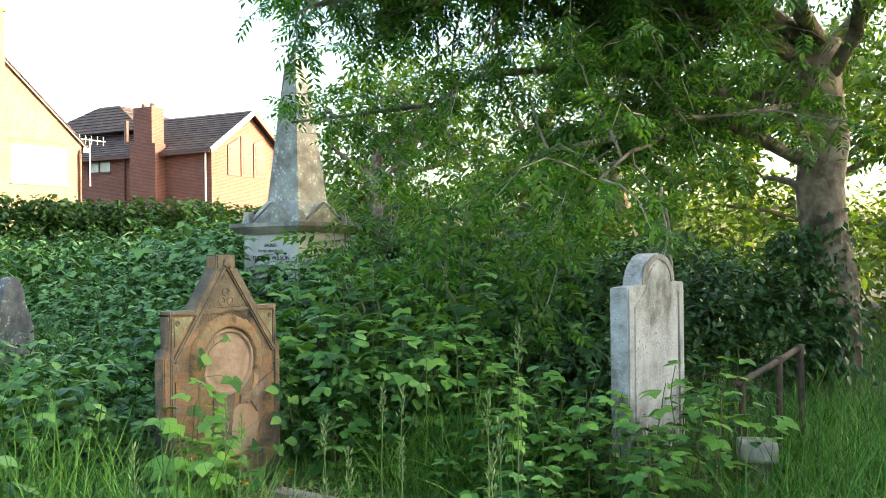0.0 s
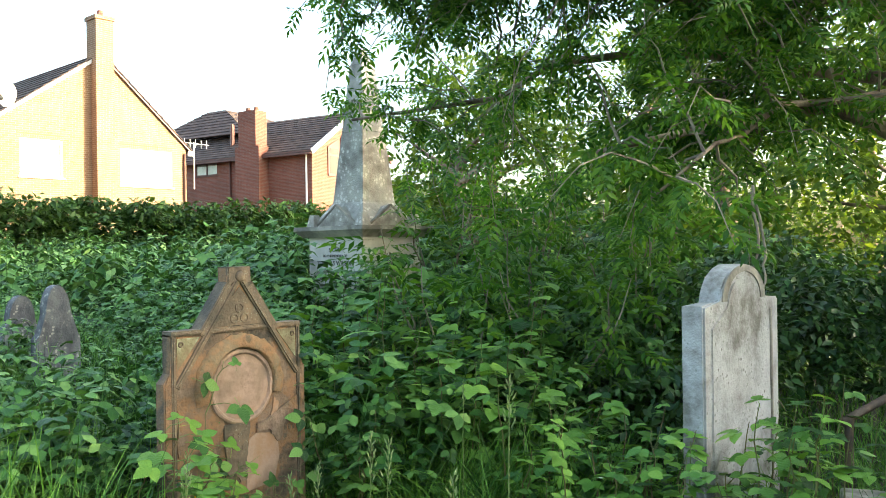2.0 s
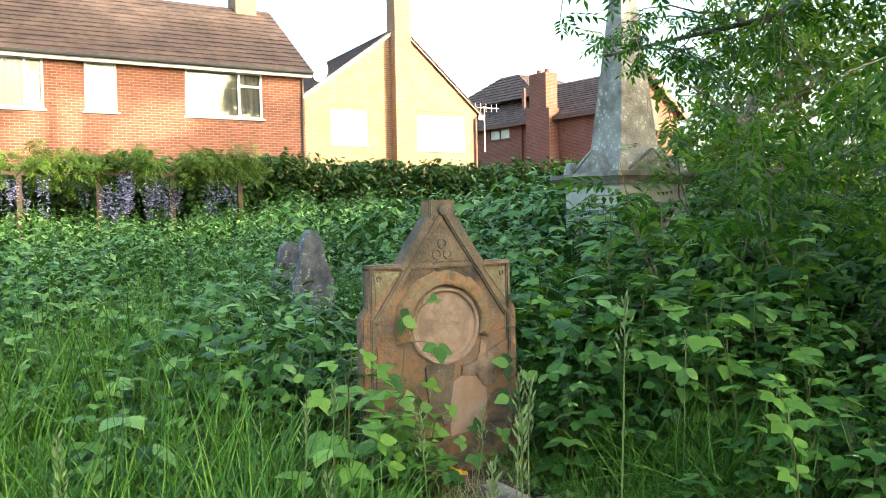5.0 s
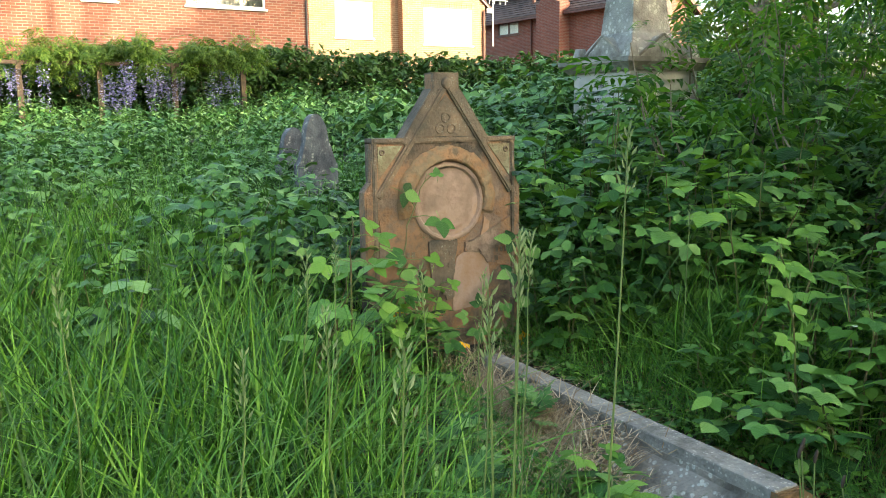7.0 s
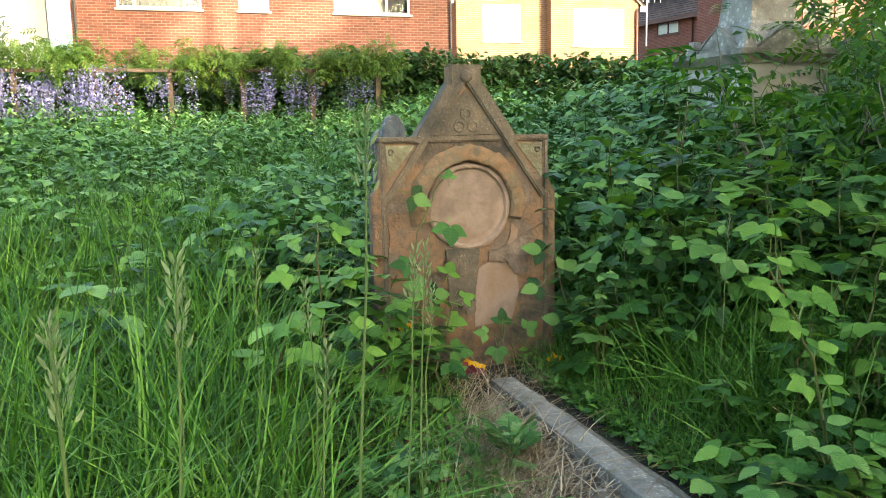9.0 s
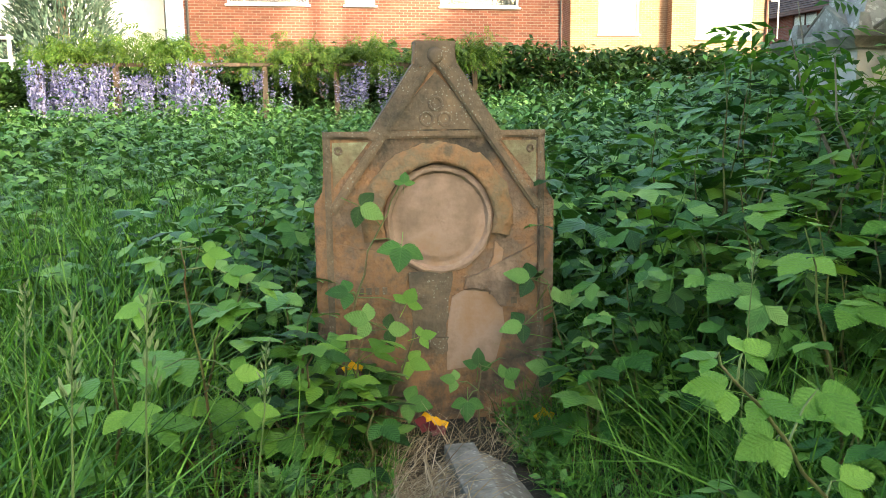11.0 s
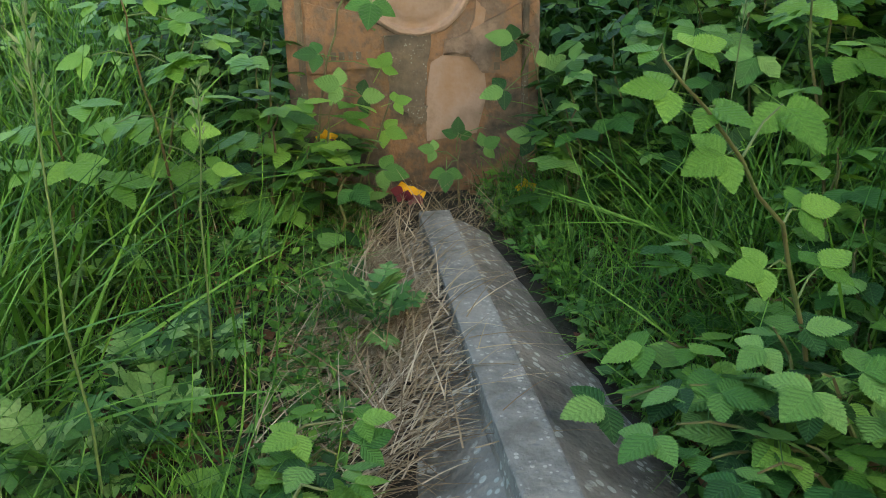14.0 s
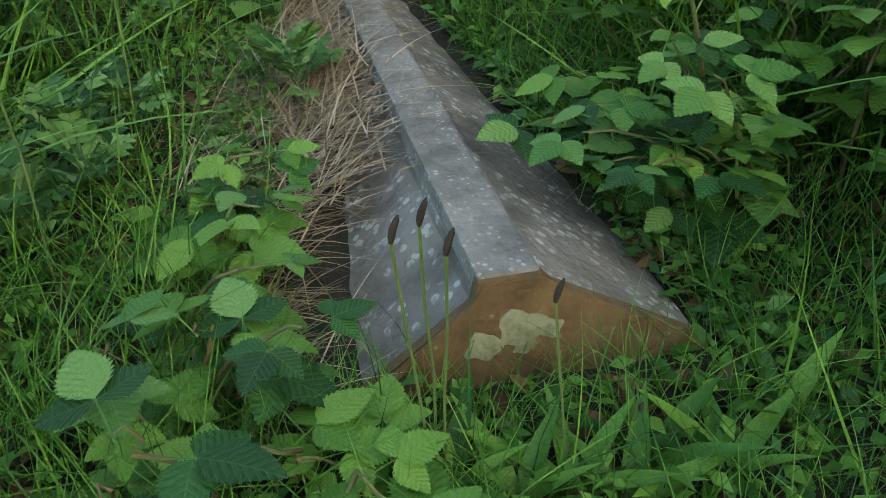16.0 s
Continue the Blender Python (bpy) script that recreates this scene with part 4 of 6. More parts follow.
def far_house():
    h = thing("red_house", pose(27.3, 32.0, 1.4, 0, 0, 9) @ Matrix.Diagonal((1.05, 1.05, 1.05, 1)), "red brick house with dark tiled roof, tall chimney and brown windows", "house")
    e, p, w, long = 5.55, 7.65, 6.2, 15.0
    part("gable_wall", slab(bmesh.new(), [(0, -0.4), (w, -0.4), (w, e), (w / 2, p - 0.1), (0, e)], 0.0, 0.3), DARK_BRICK, h, "sunlit brick gable")
    # the long side wall, with its window
    side = new("side_wall")
    side.parent = h
    side.matrix_basis = pose(0, long, 0, 0, 0, -90)
    part("brickwork", wall_with_holes(0, long - 0.31, -0.4, e, 0, 0.3, [(long - 8.9, long - 7.1, 4.5, 5.2)]), DARK_BRICK, side)
    window(h, 0, 1.8, 4.5, 5.2, 0, [(1, 0), (1, 0)], BROWN_PAINT).matrix_basis = pose(0, 8.9, 0, 0, 0, -90)
    for k, (xa, xb, top) in enumerate(((1.25, 2.2, 5.7), (2.35, 3.3, 6.3), (3.45, 4.4, 6.0))):
        win = new("window")
        win.parent = h
        part("window_frame", slab(bmesh.new(), [(xa, 4.1), (xb, 4.1), (xb, min(top + 0.5, 6.45)), (xa, top)], -0.06, -0.002), BROWN_PAINT, win)
        for za, zb in ((4.25, 5.2), (5.35, top - 0.1)):
            part("pane", box(bmesh.new(), xa + 0.12, xb - 0.12, -0.075, -0.062, za, zb), GLASS_DARK, win)
    for s, mat in ((0, WHITE_PAINT), (1, BROWN_PAINT)):
        a = (-0.45 + s * (w + 0.9), e - 0.3)
        part("bargeboard", bar(bmesh.new(), a, (w / 2, p + 0.02), 0.26, -0.42, -0.34, 0), mat, h)
    roof(h, "roof", (-0.5, long + 0.3, e - 0.35), (-0.5, -0.4, e - 0.35), (w / 2, -0.4, p + 0.12), (w / 2, long + 0.3, p + 0.12), 16)
    roof(h, "roof", (w + 0.5, -0.4, e - 0.35), (w + 0.5, long + 0.3, e - 0.35), (w / 2, long + 0.3, p + 0.12), (w / 2, -0.4, p + 0.12), 16)
    roof(h, "hip_roof", (1.2, 6.0, p - 0.7), (9.8, 6.0, p - 0.7), (6.4, 10.0, p + 1.3), (3.4, 10.0, p + 1.3), 9)
    roof(h, "hip_roof", (1.2, 15.0, p - 0.7), (1.2, 6.0, p - 0.7), (3.4, 10.0, p + 1.3), (3.4, 11.5, p + 1.3), 9)
    bm = bmesh.new()
    box(bm, -0.75, -0.002, 3.1, 4.9, -0.4, 5.8)
    part("chimney_breast", bm, DARK_BRICK, h)
    part("chimney", box(bmesh.new(), -0.72, 0.15, 3.35, 4.65, 5.802, 7.75, 0.02), DARK_BRICK, h)
    for y in (3.7, 4.3):
        part("chimney_pot", tube(bmesh.new(), [(-0.28, y, 7.75), (-0.28, y, 7.98)], [0.15, 0.13], 10), DARK_BRICK, h)
    part("fascia", box(bmesh.new(), -0.52, -0.46, -0.3, long, e - 0.42, e - 0.22), BROWN_PAINT, h)
    part("downpipe", tube(bmesh.new(), [(-0.06, 0.35, e - 0.3), (-0.06, 0.35, 0)], [0.05, 0.05], 8), WHITE_PAINT, h)
    part("downpipe", tube(bmesh.new(), [(-0.06, 6.0, e - 0.3), (-0.06, 6.0, 0)], [0.05, 0.05], 8), BROWN_PAINT, h)
    part("vent_pipe", tube(bmesh.new(), [(0.9, 6.8, e + 0.3), (0.9, 6.8, e + 1.9)], [0.13, 0.13], 8), BROWN_PAINT, h)
    return h


def pale_house():
    h = thing("rendered_house", pose(-14.5, 24.0, 1.35), "white rendered house with shallow tiled roof, behind a conifer", "house")
    part("wall", wall_with_holes(0, 9.6, -0.4, 5.0, 0, 0.3, [(2, 4, 3, 4.2), (6, 7.2, 0.8, 2.2)]), RENDER_WALL, h)
    window(h, 2, 4, 3, 4.2, 0, [(1, 0), (1, 0)])
    window(h, 6, 7.2, 0.8, 2.2, 0, [(1, 0)])
    roof(h, "roof", (-0.3, -0.35, 4.98), (9.9, -0.35, 4.98), (9.9, 4, 7.4), (-0.3, 4, 7.4), 13)
    part("porch_roof", box(bmesh.new(), 3.0, 5.5, -1.4, -0.002, 2.2, 2.35), ROOF_TILE, h)
    return h


GLASS_DARK = bpy.data.materials.new("dark_window_glass")
GLASS_DARK.use_nodes = True
gd = GLASS_DARK.node_tree.nodes["Principled BSDF"]
gd.inputs["Base Color"].default_value = (0.02, 0.025, 0.03, 1)
gd.inputs["Roughness"].default_value = 0.05
brick_house()
buff_house()
far_house()
pale_house()

# ---- plants ----
def stuff(name, arrays, material, label, category, kind="stuff", parent=None):
    v, t = arrays
    ob = new(name, tri_mesh(name, v, t, material))
    if parent:
        ob.parent = parent
        return tagged(ob, kind=kind)
    return tagged(ob, label, category, kind=kind)


WALKED = np.array([p[1][:2] for p in PATH])


def clear_of_path(p, gap=0.55):
    return np.min(np.linalg.norm(p[:, None, :2] - WALKED[None], axis=2), axis=1) > gap


def spread(n, x0, x1, y0, y1, keep=None, gap=0.55):
    p = np.stack([RNG.uniform(x0, x1, n), RNG.uniform(y0, y1, n)], 1)
    ok = clear_of_path(p, gap)
    ok &= ~((np.abs(p[:, 0] - 0.01) < 0.16 + 0.1 * np.abs(p[:, 1])) & (p[:, 1] > -1.965) & (p[:, 1] < 0.13))
    ok &= ~((np.abs(p[:, 0] - 1.8) < 0.5) & (np.abs(p[:, 1] + 1.77) < 0.10))
    ok &= ~((np.abs(p[:, 0] - 3.74) < 0.5) & (np.abs(p[:, 1] - 3.04) < 0.5))
    if keep is not None:
        ok &= keep(p[:, 0], p[:, 1])
    p = p[ok]
    return np.column_stack([p, ground_z(p[:, 0], p[:, 1])])


def sow(shapes, p, tall, tilt=0.2, vary=0.25):
    """Upright plants of mixed shapes at p; tall is the height at each place."""
    out = []
    tall = np.broadcast_to(tall, len(p)) * RNG.uniform(1 - vary, 1 + vary, len(p))
    which = RNG.integers(0, len(shapes), len(p))
    for i, s in enumerate(shapes):
        k = which == i
        n = int(k.sum())
        if n:
            out.append(scatter(s, p[k], RNG.uniform(0, 6.28, n), RNG.normal(0, tilt, n), RNG.normal(0, tilt, n), tall[k]))
    return gather(out)


NETTLES = [nettle_shape(8), nettle_shape(9), nettle_shape(7)]
BUSHES = [bush_shape(12, 1.0), bush_shape(15, 1.0), bush_shape(10, 1.0)]
BUSHES_FAR = [bush_shape(12, 1.0, TREFOIL_FAR), bush_shape(14, 1.0, TREFOIL_FAR), bush_shape(10, 1.0, TREFOIL_FAR)]


def weed_height(x, y):
    """How tall the weeds stand, place by place."""
    h = 0.47 + 0.12 * np.sin(0.9 * x + 1) * np.cos(0.7 * y) + 0.16 * np.sin(3.1 * x + 1.3 * y) * np.sin(2.7 * y - 0.8 * x + 2) + 0.08 * np.sin(7.3 * x) * np.sin(6.1 * y)
    h = h + 0.55 * np.clip((x - 1.2) / 2.5, 0, 1) * np.clip((14 - y) / 6, 0.3, 1)
    return h


# weeds over the whole burial ground, thinning with distance
p = spread(5600, -9, 15, 1.0, 15.5)
stuff("nettle_field", sow(NETTLES, p, weed_height(p[:, 0], p[:, 1]), 0.12), LEAF_NETTLE, "dense green nettles over the burial ground", "nettles")
p = spread(3900, 0.6, 9, -0.6, 5)
close = (p[:, 0] < 3.0) & (p[:, 1] < 2.0)
for q, shapes in ((p[close], BUSHES), (p[~close], BUSHES_FAR)):
    stuff("bramble_thicket", sow(shapes, q, weed_height(q[:, 0], q[:, 1]) * 1.05, 0.25), LEAF_BRAMBLE, "dense bramble thicket between the graves", "brambles")
p = spread(3200, -6, 1.4, 0.3, 7)
close = p[:, 1] < 2.0
for q, shapes in ((p[close], BUSHES), (p[~close], BUSHES_FAR)):
    stuff("bramble_thicket", sow(shapes, q, weed_height(q[:, 0], q[:, 1]) * 1.12, 0.3), LEAF_BRAMBLE, "low brambles and nettles behind the headstone", "brambles")

# grass
p = spread(26000, -4.5, -0.43, -3.2, 2.0)
near = np.min(np.linalg.norm(p[:, None, :2] - WALKED[None], axis=2), axis=1)
thin = (p[:, 0] < -0.85) | (RNG.uniform(0, 1, len(p)) < 0.4)
p, near = p[thin], near[thin]
stuff("long_grass", sow(BLADES, p, np.clip(0.20 + 0.24 * near, 0.18, 0.60) * np.where(p[:, 0] > -0.85, 0.62, 1.0), 0.34, 0.4), LEAF_GRASS, "long fresh green grass beside the grave", "grass")
p = spread(6500, -4.5, 4, -5, -2.0, gap=0.3)
near = np.min(np.linalg.norm(p[:, None, :2] - WALKED[None], axis=2), axis=1)
stuff("long_grass", sow(BLADES, p, np.clip(0.12 + 0.2 * near, 0.1, 0.4), 0.25, 0.35), LEAF_GRASS, "green grass along the trodden way", "grass")
p = spread(5000, 0.22, 1.5, -1.5, 0.4)
stuff("long_grass", sow(BLADES[1:], p, np.clip(0.12 + 0.75 * (p[:, 0] - 0.22), 0.10, 0.5), 0.35, 0.35), LEAF_GRASS, "arching grass tufts beside the headstone", "grass")
p = spread(6000, 0.4, 4.5, -4.6, -2.35, gap=0.85)
stuff("long_grass", sow(BLADES, p, 0.5, 0.35, 0.35), LEAF_GRASS, "bright long grass beside the stone stump", "grass")
p = spread(10000, 1.6, 10, -6, 0.5)
stuff("long_grass", sow(BLADES, p, 0.5, 0.25, 0.35), LEAF_GRASS, "green grass under the tree", "grass")

p = np.concatenate([spread(10000, -10, -4.3, -9, 2.5), spread(9000, -4.4, 10, -10, -4.4)])
stuff("long_grass", sow(BLADES, p, 0.38, 0.3, 0.4), LEAF_GRASS, "rough green grass behind the trodden way", "grass")
p = spread(900, -10, 10, -10, -5)
stuff("nettle_field", sow(NETTLES, p, 0.5, 0.12), LEAF_NETTLE, "green nettles in the rough grass", "nettles")

# near brambles, leaf by leaf
TREFOIL_MESH = tri_mesh("leaf", *TREFOIL, LEAF_BRAMBLE, True)
TREFOIL_YOUNG = tri_mesh("leaf", *TREFOIL, LEAF_YOUNG, True)


def bramble(x, y, tip, n, size, mesh=None, label="leafy green bramble shoot", up=0.5):
    """A cane from the ground to tip, with three-part leaves on it."""
    z = float(ground_z(x, y))
    b = thing("bramble", pose(x, y, z), label, "bramble", "brambles near the grave")
    end = Vector(tip) - Vector((x, y, z))
    pts = wander((0, 0, -0.02), end, 7, 0.02, -0.06)
    part("cane", tube(bmesh.new(), pts, [0.006 - 0.0006 * i for i in range(8)], 5), CANE, b)
    for i in range(n):
        f = 0.25 + 0.75 * i / max(1, n - 1)
        k = min(6, int(f * 7))
        q = pts[k].lerp(pts[k + 1], f * 7 - k) if f < 1 else pts[7]
        lf = new("leaf", mesh or TREFOIL_MESH)
        lf.parent = b
        a = i * 2.4 + x * 7
        s = size * random.uniform(0.75, 1.15) * (1 - 0.35 * max(0, f - 0.6))
        lf.matrix_basis = Matrix.Translation(q + Vector((math.cos(a), math.sin(a), 0)) * s * 0.6) @ pose(0, 0, 0, random.uniform(-18, 18), random.uniform(-5, 30) - 22 * up, math.degrees(a)) @ Matrix.Scale(s, 4)
    return b


random.seed(5)
bramble(-0.50, -0.20, (-0.42, -0.45, 0.52), 9, 0.10)
bramble(-0.85, -0.30, (-0.60, -0.55, 0.60), 9, 0.12, TREFOIL_YOUNG, "pale young bramble shoot in the grass")
bramble(-0.95, -0.60, (-0.85, -0.90, 0.52), 9, 0.11, TREFOIL_YOUNG, "pale young bramble shoot in the grass")
bramble(-0.60, -0.15, (-0.40, -0.30, 0.40), 9, 0.10, TREFOIL_YOUNG, "pale young bramble shoot in the grass")
for k in range(12):
    x, y = random.uniform(0.50, 0.80), random.uniform(-1.75, -1.05)
    bramble(x, y, (x - random.uniform(0.08, 0.26), y - random.uniform(0.0, 0.12), random.uniform(0.06, 0.26)), 7, random.uniform(0.075, 0.10), TREFOIL_YOUNG if k % 3 == 0 else None, "bramble shoot arching over the slab's edge")


def climbing_bramble(x, y, cane, leaves, label, depth=None):
    """A thin cane against the stone with its three-part leaves turned outwards: (x, z, size, turn, young)."""
    z = float(ground_z(x, y))
    b = thing("bramble", pose(x, y, z), label, "bramble", "brambles near the grave")
    o = Vector((x, y, z))
    pts = []
    for p, q in zip(cane, cane[1:]):
        pts += wander(Vector(p) - o, Vector(q) - o, 3, 0.008)[:-1]
    pts.append(Vector(cane[-1]) - o)
    part("cane", tube(bmesh.new(), pts, [0.005 - 0.0035 * i / len(pts) for i in range(len(pts))], 6), CANE, b, "", True)
    for i, (lx, lz, size, turn, young) in enumerate(leaves):
        at = Vector((lx, depth(lx) if depth else -0.10 - 0.05 * (i % 3), lz))
        near = min(pts, key=lambda p: (p + o - at).length)
        part("stalk", tube(bmesh.new(), [near, (near + at - o) / 2 + Vector((0, 0, 0.012)), at - o], [0.0022, 0.0018, 0.0014], 5), STEM, b)
        lf = new("leaf", TREFOIL_YOUNG if young else TREFOIL_MESH)
        lf.parent = b
        lf.matrix_basis = Matrix.Translation(at - o) @ pose(0, 0, 0, random.uniform(8, 45) if depth else random.uniform(38, 68), random.uniform(-14, 14), 0) @ pose(0, 0, 0, 0, 0, turn) @ Matrix.Scale(size, 4)


climbing_bramble(-0.36, -0.22, ((-0.36, -0.22, -0.03), (-0.30, -0.12, 0.40), (-0.24, -0.07, 0.62), (-0.17, -0.05, 0.74), (-0.125, -0.05, 0.85)),
                 ((-0.27, 0.775, 0.085, -25, False), (-0.125, 0.84, 0.045, 70, False), (-0.14, 0.655, 0.095, -95, False), (-0.12, 0.44, 0.07, 70, True), (-0.24, 0.40, 0.08, 175, False), (-0.34, 0.33, 0.085, 195, False),
                  (-0.19, 0.36, 0.075, 10, False), (-0.30, 0.50, 0.075, 185, False)), "bramble shoot climbing the headstone")
climbing_bramble(-0.25, -0.20, ((-0.25, -0.20, -0.03), (-0.17, -0.14, 0.18), (-0.10, -0.12, 0.33), (-0.08, -0.10, 0.37)),
                 ((-0.12, 0.25, 0.075, -35, True), (-0.28, 0.20, 0.08, 200, True), (-0.14, 0.145, 0.085, -15, False), (-0.41, -0.02, 0.09, 200, True), (-0.31, 0.02, 0.08, 20, True), (-0.09, 0.355, 0.055, 15, True)), "pale bramble shoot in front of the headstone")
climbing_bramble(0.11, -0.16, ((0.11, -0.16, -0.05), (0.12, -0.12, 0.10), (0.13, -0.10, 0.22)),
                 ((0.12, 0.21, 0.065, 95, False), (0.075, 0.12, 0.07, -105, False), (0.185, 0.20, 0.06, 15, False), (0.05, 0.17, 0.055, 170, False)), "small bramble shoot at the headstone's foot")
climbing_bramble(0.46, -0.10, ((0.46, -0.10, -0.03), (0.42, -0.12, 0.25), (0.36, -0.10, 0.50)),
                 ((0.31, 0.51, 0.09, 165, False), (0.27, 0.37, 0.08, 185, False), (0.35, 0.22, 0.08, 160, False), (0.40, 0.42, 0.08, 20, False), (0.42, 0.30, 0.085, -30, False)), "bramble shoot leaning over the headstone's edge")
climbing_bramble(0.56, -1.53, ((0.56, -1.53, -0.12), (0.48, -1.58, 0.22), (0.383, -1.638, 0.44), (0.22, -1.73, 0.62), (0.125, -1.78, 0.71)),
                 ((0.115, 0.72, 0.04, 150, True), (0.17, 0.715, 0.05, 20, True), (0.145, 0.67, 0.06, 185, True), (0.21, 0.64, 0.06, -60, True), (0.355, 0.62, 0.085, -75, True), (0.255, 0.57, 0.065, 200, True),
                  (0.42, 0.45, 0.07, 5, True), (0.37, 0.37, 0.06, 190, True), (0.50, 0.33, 0.07, 20, True), (0.54, 0.20, 0.07, 10, False)),
                 "bright young bramble shoot with large pale leaves", lambda x: -1.78 + 0.58 * (x - 0.12))
climbing_bramble(-0.70, -0.50, ((-0.70, -0.50, -0.05), (-0.71, -0.56, 0.35), (-0.73, -0.62, 0.58), (-0.735, -0.66, 0.73)),
                 ((-0.73, 0.745, 0.045, 80, True), (-0.79, 0.70, 0.065, 175, True), (-0.68, 0.715, 0.06, 10, True), (-0.63, 0.66, 0.07, 0, True), (-0.83, 0.585, 0.075, 185, True), (-0.65, 0.56, 0.08, -5, True), (-0.63, 0.40, 0.075, -5, True), (-0.80, 0.42, 0.07, 190, True),
                  (-0.59, 0.30, 0.075, 5, True)), "pale young bramble on a dark upright stem in the grass", lambda x: -0.64)
for k in range(9):
    x, y = random.uniform(-0.62, -0.25), random.uniform(-0.45, -0.12)
    bramble(x, y, (x + random.uniform(-0.05, 0.12), y + 0.02, random.uniform(0.15, 0.42)), 7, random.uniform(0.075, 0.11), TREFOIL_YOUNG if k % 3 == 0 else None)
for k in range(6):
    x, y = random.uniform(0.40, 0.62), random.uniform(-0.5, -0.05)
    bramble(x, y, (x - random.uniform(0.05, 0.18), y - 0.05, random.uniform(0.3, 0.62)), 7, random.uniform(0.08, 0.11))
for k in range(20):
    x, y = random.uniform(0.6, 1.35), random.uniform(-2.3, -0.9)
    if min(math.hypot(x - a, y - b) for a, b in WALKED) > 0.6:
        bramble(x, y, (x + random.uniform(-0.2, 0.1), y + random.uniform(-0.15, 0.15), random.uniform(0.12, 0.45)), 7, random.uniform(0.075, 0.11), TREFOIL_YOUNG if k % 3 == 0 else None)
for k in range(30):
    x, y = random.uniform(0.8, 1.7), random.uniform(-1.2, 0.6)
    bramble(x, y, (x + random.uniform(-0.3, 0.1), y - random.uniform(0, 0.25), random.uniform(0.4, 0.9)), 9, random.uniform(0.09, 0.13), TREFOIL_YOUNG if k % 2 == 0 else None)
for k in range(16):
    x, y = random.uniform(-0.66, -0.12), random.uniform(-2.32, -1.75)
    if y > -2.06:
        x = min(x, -0.36)
    bramble(x, y, (x + random.uniform(-0.08, 0.12), y - 0.04, random.uniform(-0.05, 0.10)), 3, random.uniform(0.075, 0.10), TREFOIL_YOUNG if k % 4 else None)
for k in range(3):
    x, y = random.uniform(0.46, 0.6), random.uniform(-1.75, -1.4)
    bramble(x, y, (random.uniform(0.16, 0.32), y - random.uniform(0.0, 0.15), random.uniform(0.08, 0.22)), 6, random.uniform(0.08, 0.11))
for k in range(30):
    x, y = random.uniform(0.72, 1.5), random.uniform(-1.9, -0.8)
    bramble(x, y, (x + random.uniform(-0.15, 0.1), y + random.uniform(-0.2, 0.1), random.uniform(0.25, 0.62)), 9, random.uniform(0.075, 0.10), TREFOIL_YOUNG if k % 3 else None)
for k in range(34):
    x, y = random.uniform(0.9, 2.6), random.uniform(-0.6, 1.1)
    bramble(x, y, (x + random.uniform(-0.2, 0.2), y - random.uniform(0, 0.3), random.uniform(0.7, 1.25)), 11, random.uniform(0.11, 0.15), TREFOIL_YOUNG if k % 2 == 0 else None)
for k in range(40):
    x, y = random.uniform(-2.6, -0.45), random.uniform(-0.3, 2.6)
    bramble(x, y, (x + random.uniform(-0.2, 0.2), y - random.uniform(0, 0.3), random.uniform(0.35, 0.62) + 0.06 * y), 8, random.uniform(0.085, 0.125), TREFOIL_YOUNG if k % 3 == 0 else None)
for k in range(14):
    x, y = random.uniform(1.2, 2.5), random.uniform(-2.4, -1.9)
    bramble(x, y, (x - 0.1, y - 0.1, random.uniform(0.3, 0.75)), 8, 0.10, TREFOIL_YOUNG if k % 3 == 0 else None)

for k in range(7):
    x, y = random.uniform(-0.48, -0.38), random.uniform(-2.0, -1.45)
    bramble(x, y, (x + random.uniform(0.10, 0.22), y - random.uniform(0.0, 0.08), random.uniform(0.02, 0.14)), 5, random.uniform(0.07, 0.09), TREFOIL_YOUNG if k % 2 else None, "bramble shoot spreading over the slab's foot")

# straw on the slab and round its head
STRAW_BLADE = (blade_shape(0.3)[0] * np.array([1, 1.0, 1]), blade_shape(0.3)[1])
n = 2300
p = np.column_stack([RNG.normal(-0.215, 0.075, n), RNG.triangular(-1.62, -0.85, -0.25, n), np.zeros(n)])
p[:, 2] = np.maximum(np.clip(-0.12 + (p[:, 0] + 0.34) * 0.55, -0.12, 0.04), ground_z(p[:, 0], p[:, 1])) + RNG.uniform(0, 0.03, n)
stuff("straw", scatter(STRAW_BLADE, p, RNG.normal(0.6, 0.7, n), RNG.normal(-1.3, 0.2, n), RNG.normal(0, 0.3, n), RNG.uniform(0.12, 0.3, n)), STRAW, "dry bleached grass lying on the grave slab", "straw")

n = 900
p = np.column_stack([RNG.normal(-0.38, 0.06, n), RNG.uniform(-1.95, -0.9, n), np.zeros(n)])
p[:, 2] = ground_z(p[:, 0], p[:, 1]) + RNG.uniform(0.005, 0.04, n)
stuff("straw", scatter(STRAW_BLADE, p, RNG.normal(0.6, 0.8, n), RNG.normal(-1.35, 0.2, n), RNG.normal(0, 0.3, n), RNG.uniform(0.12, 0.26, n)), STRAW, "dry bleached grass on the ground beside the slab", "straw")

# ---- ash tree over the graves ----


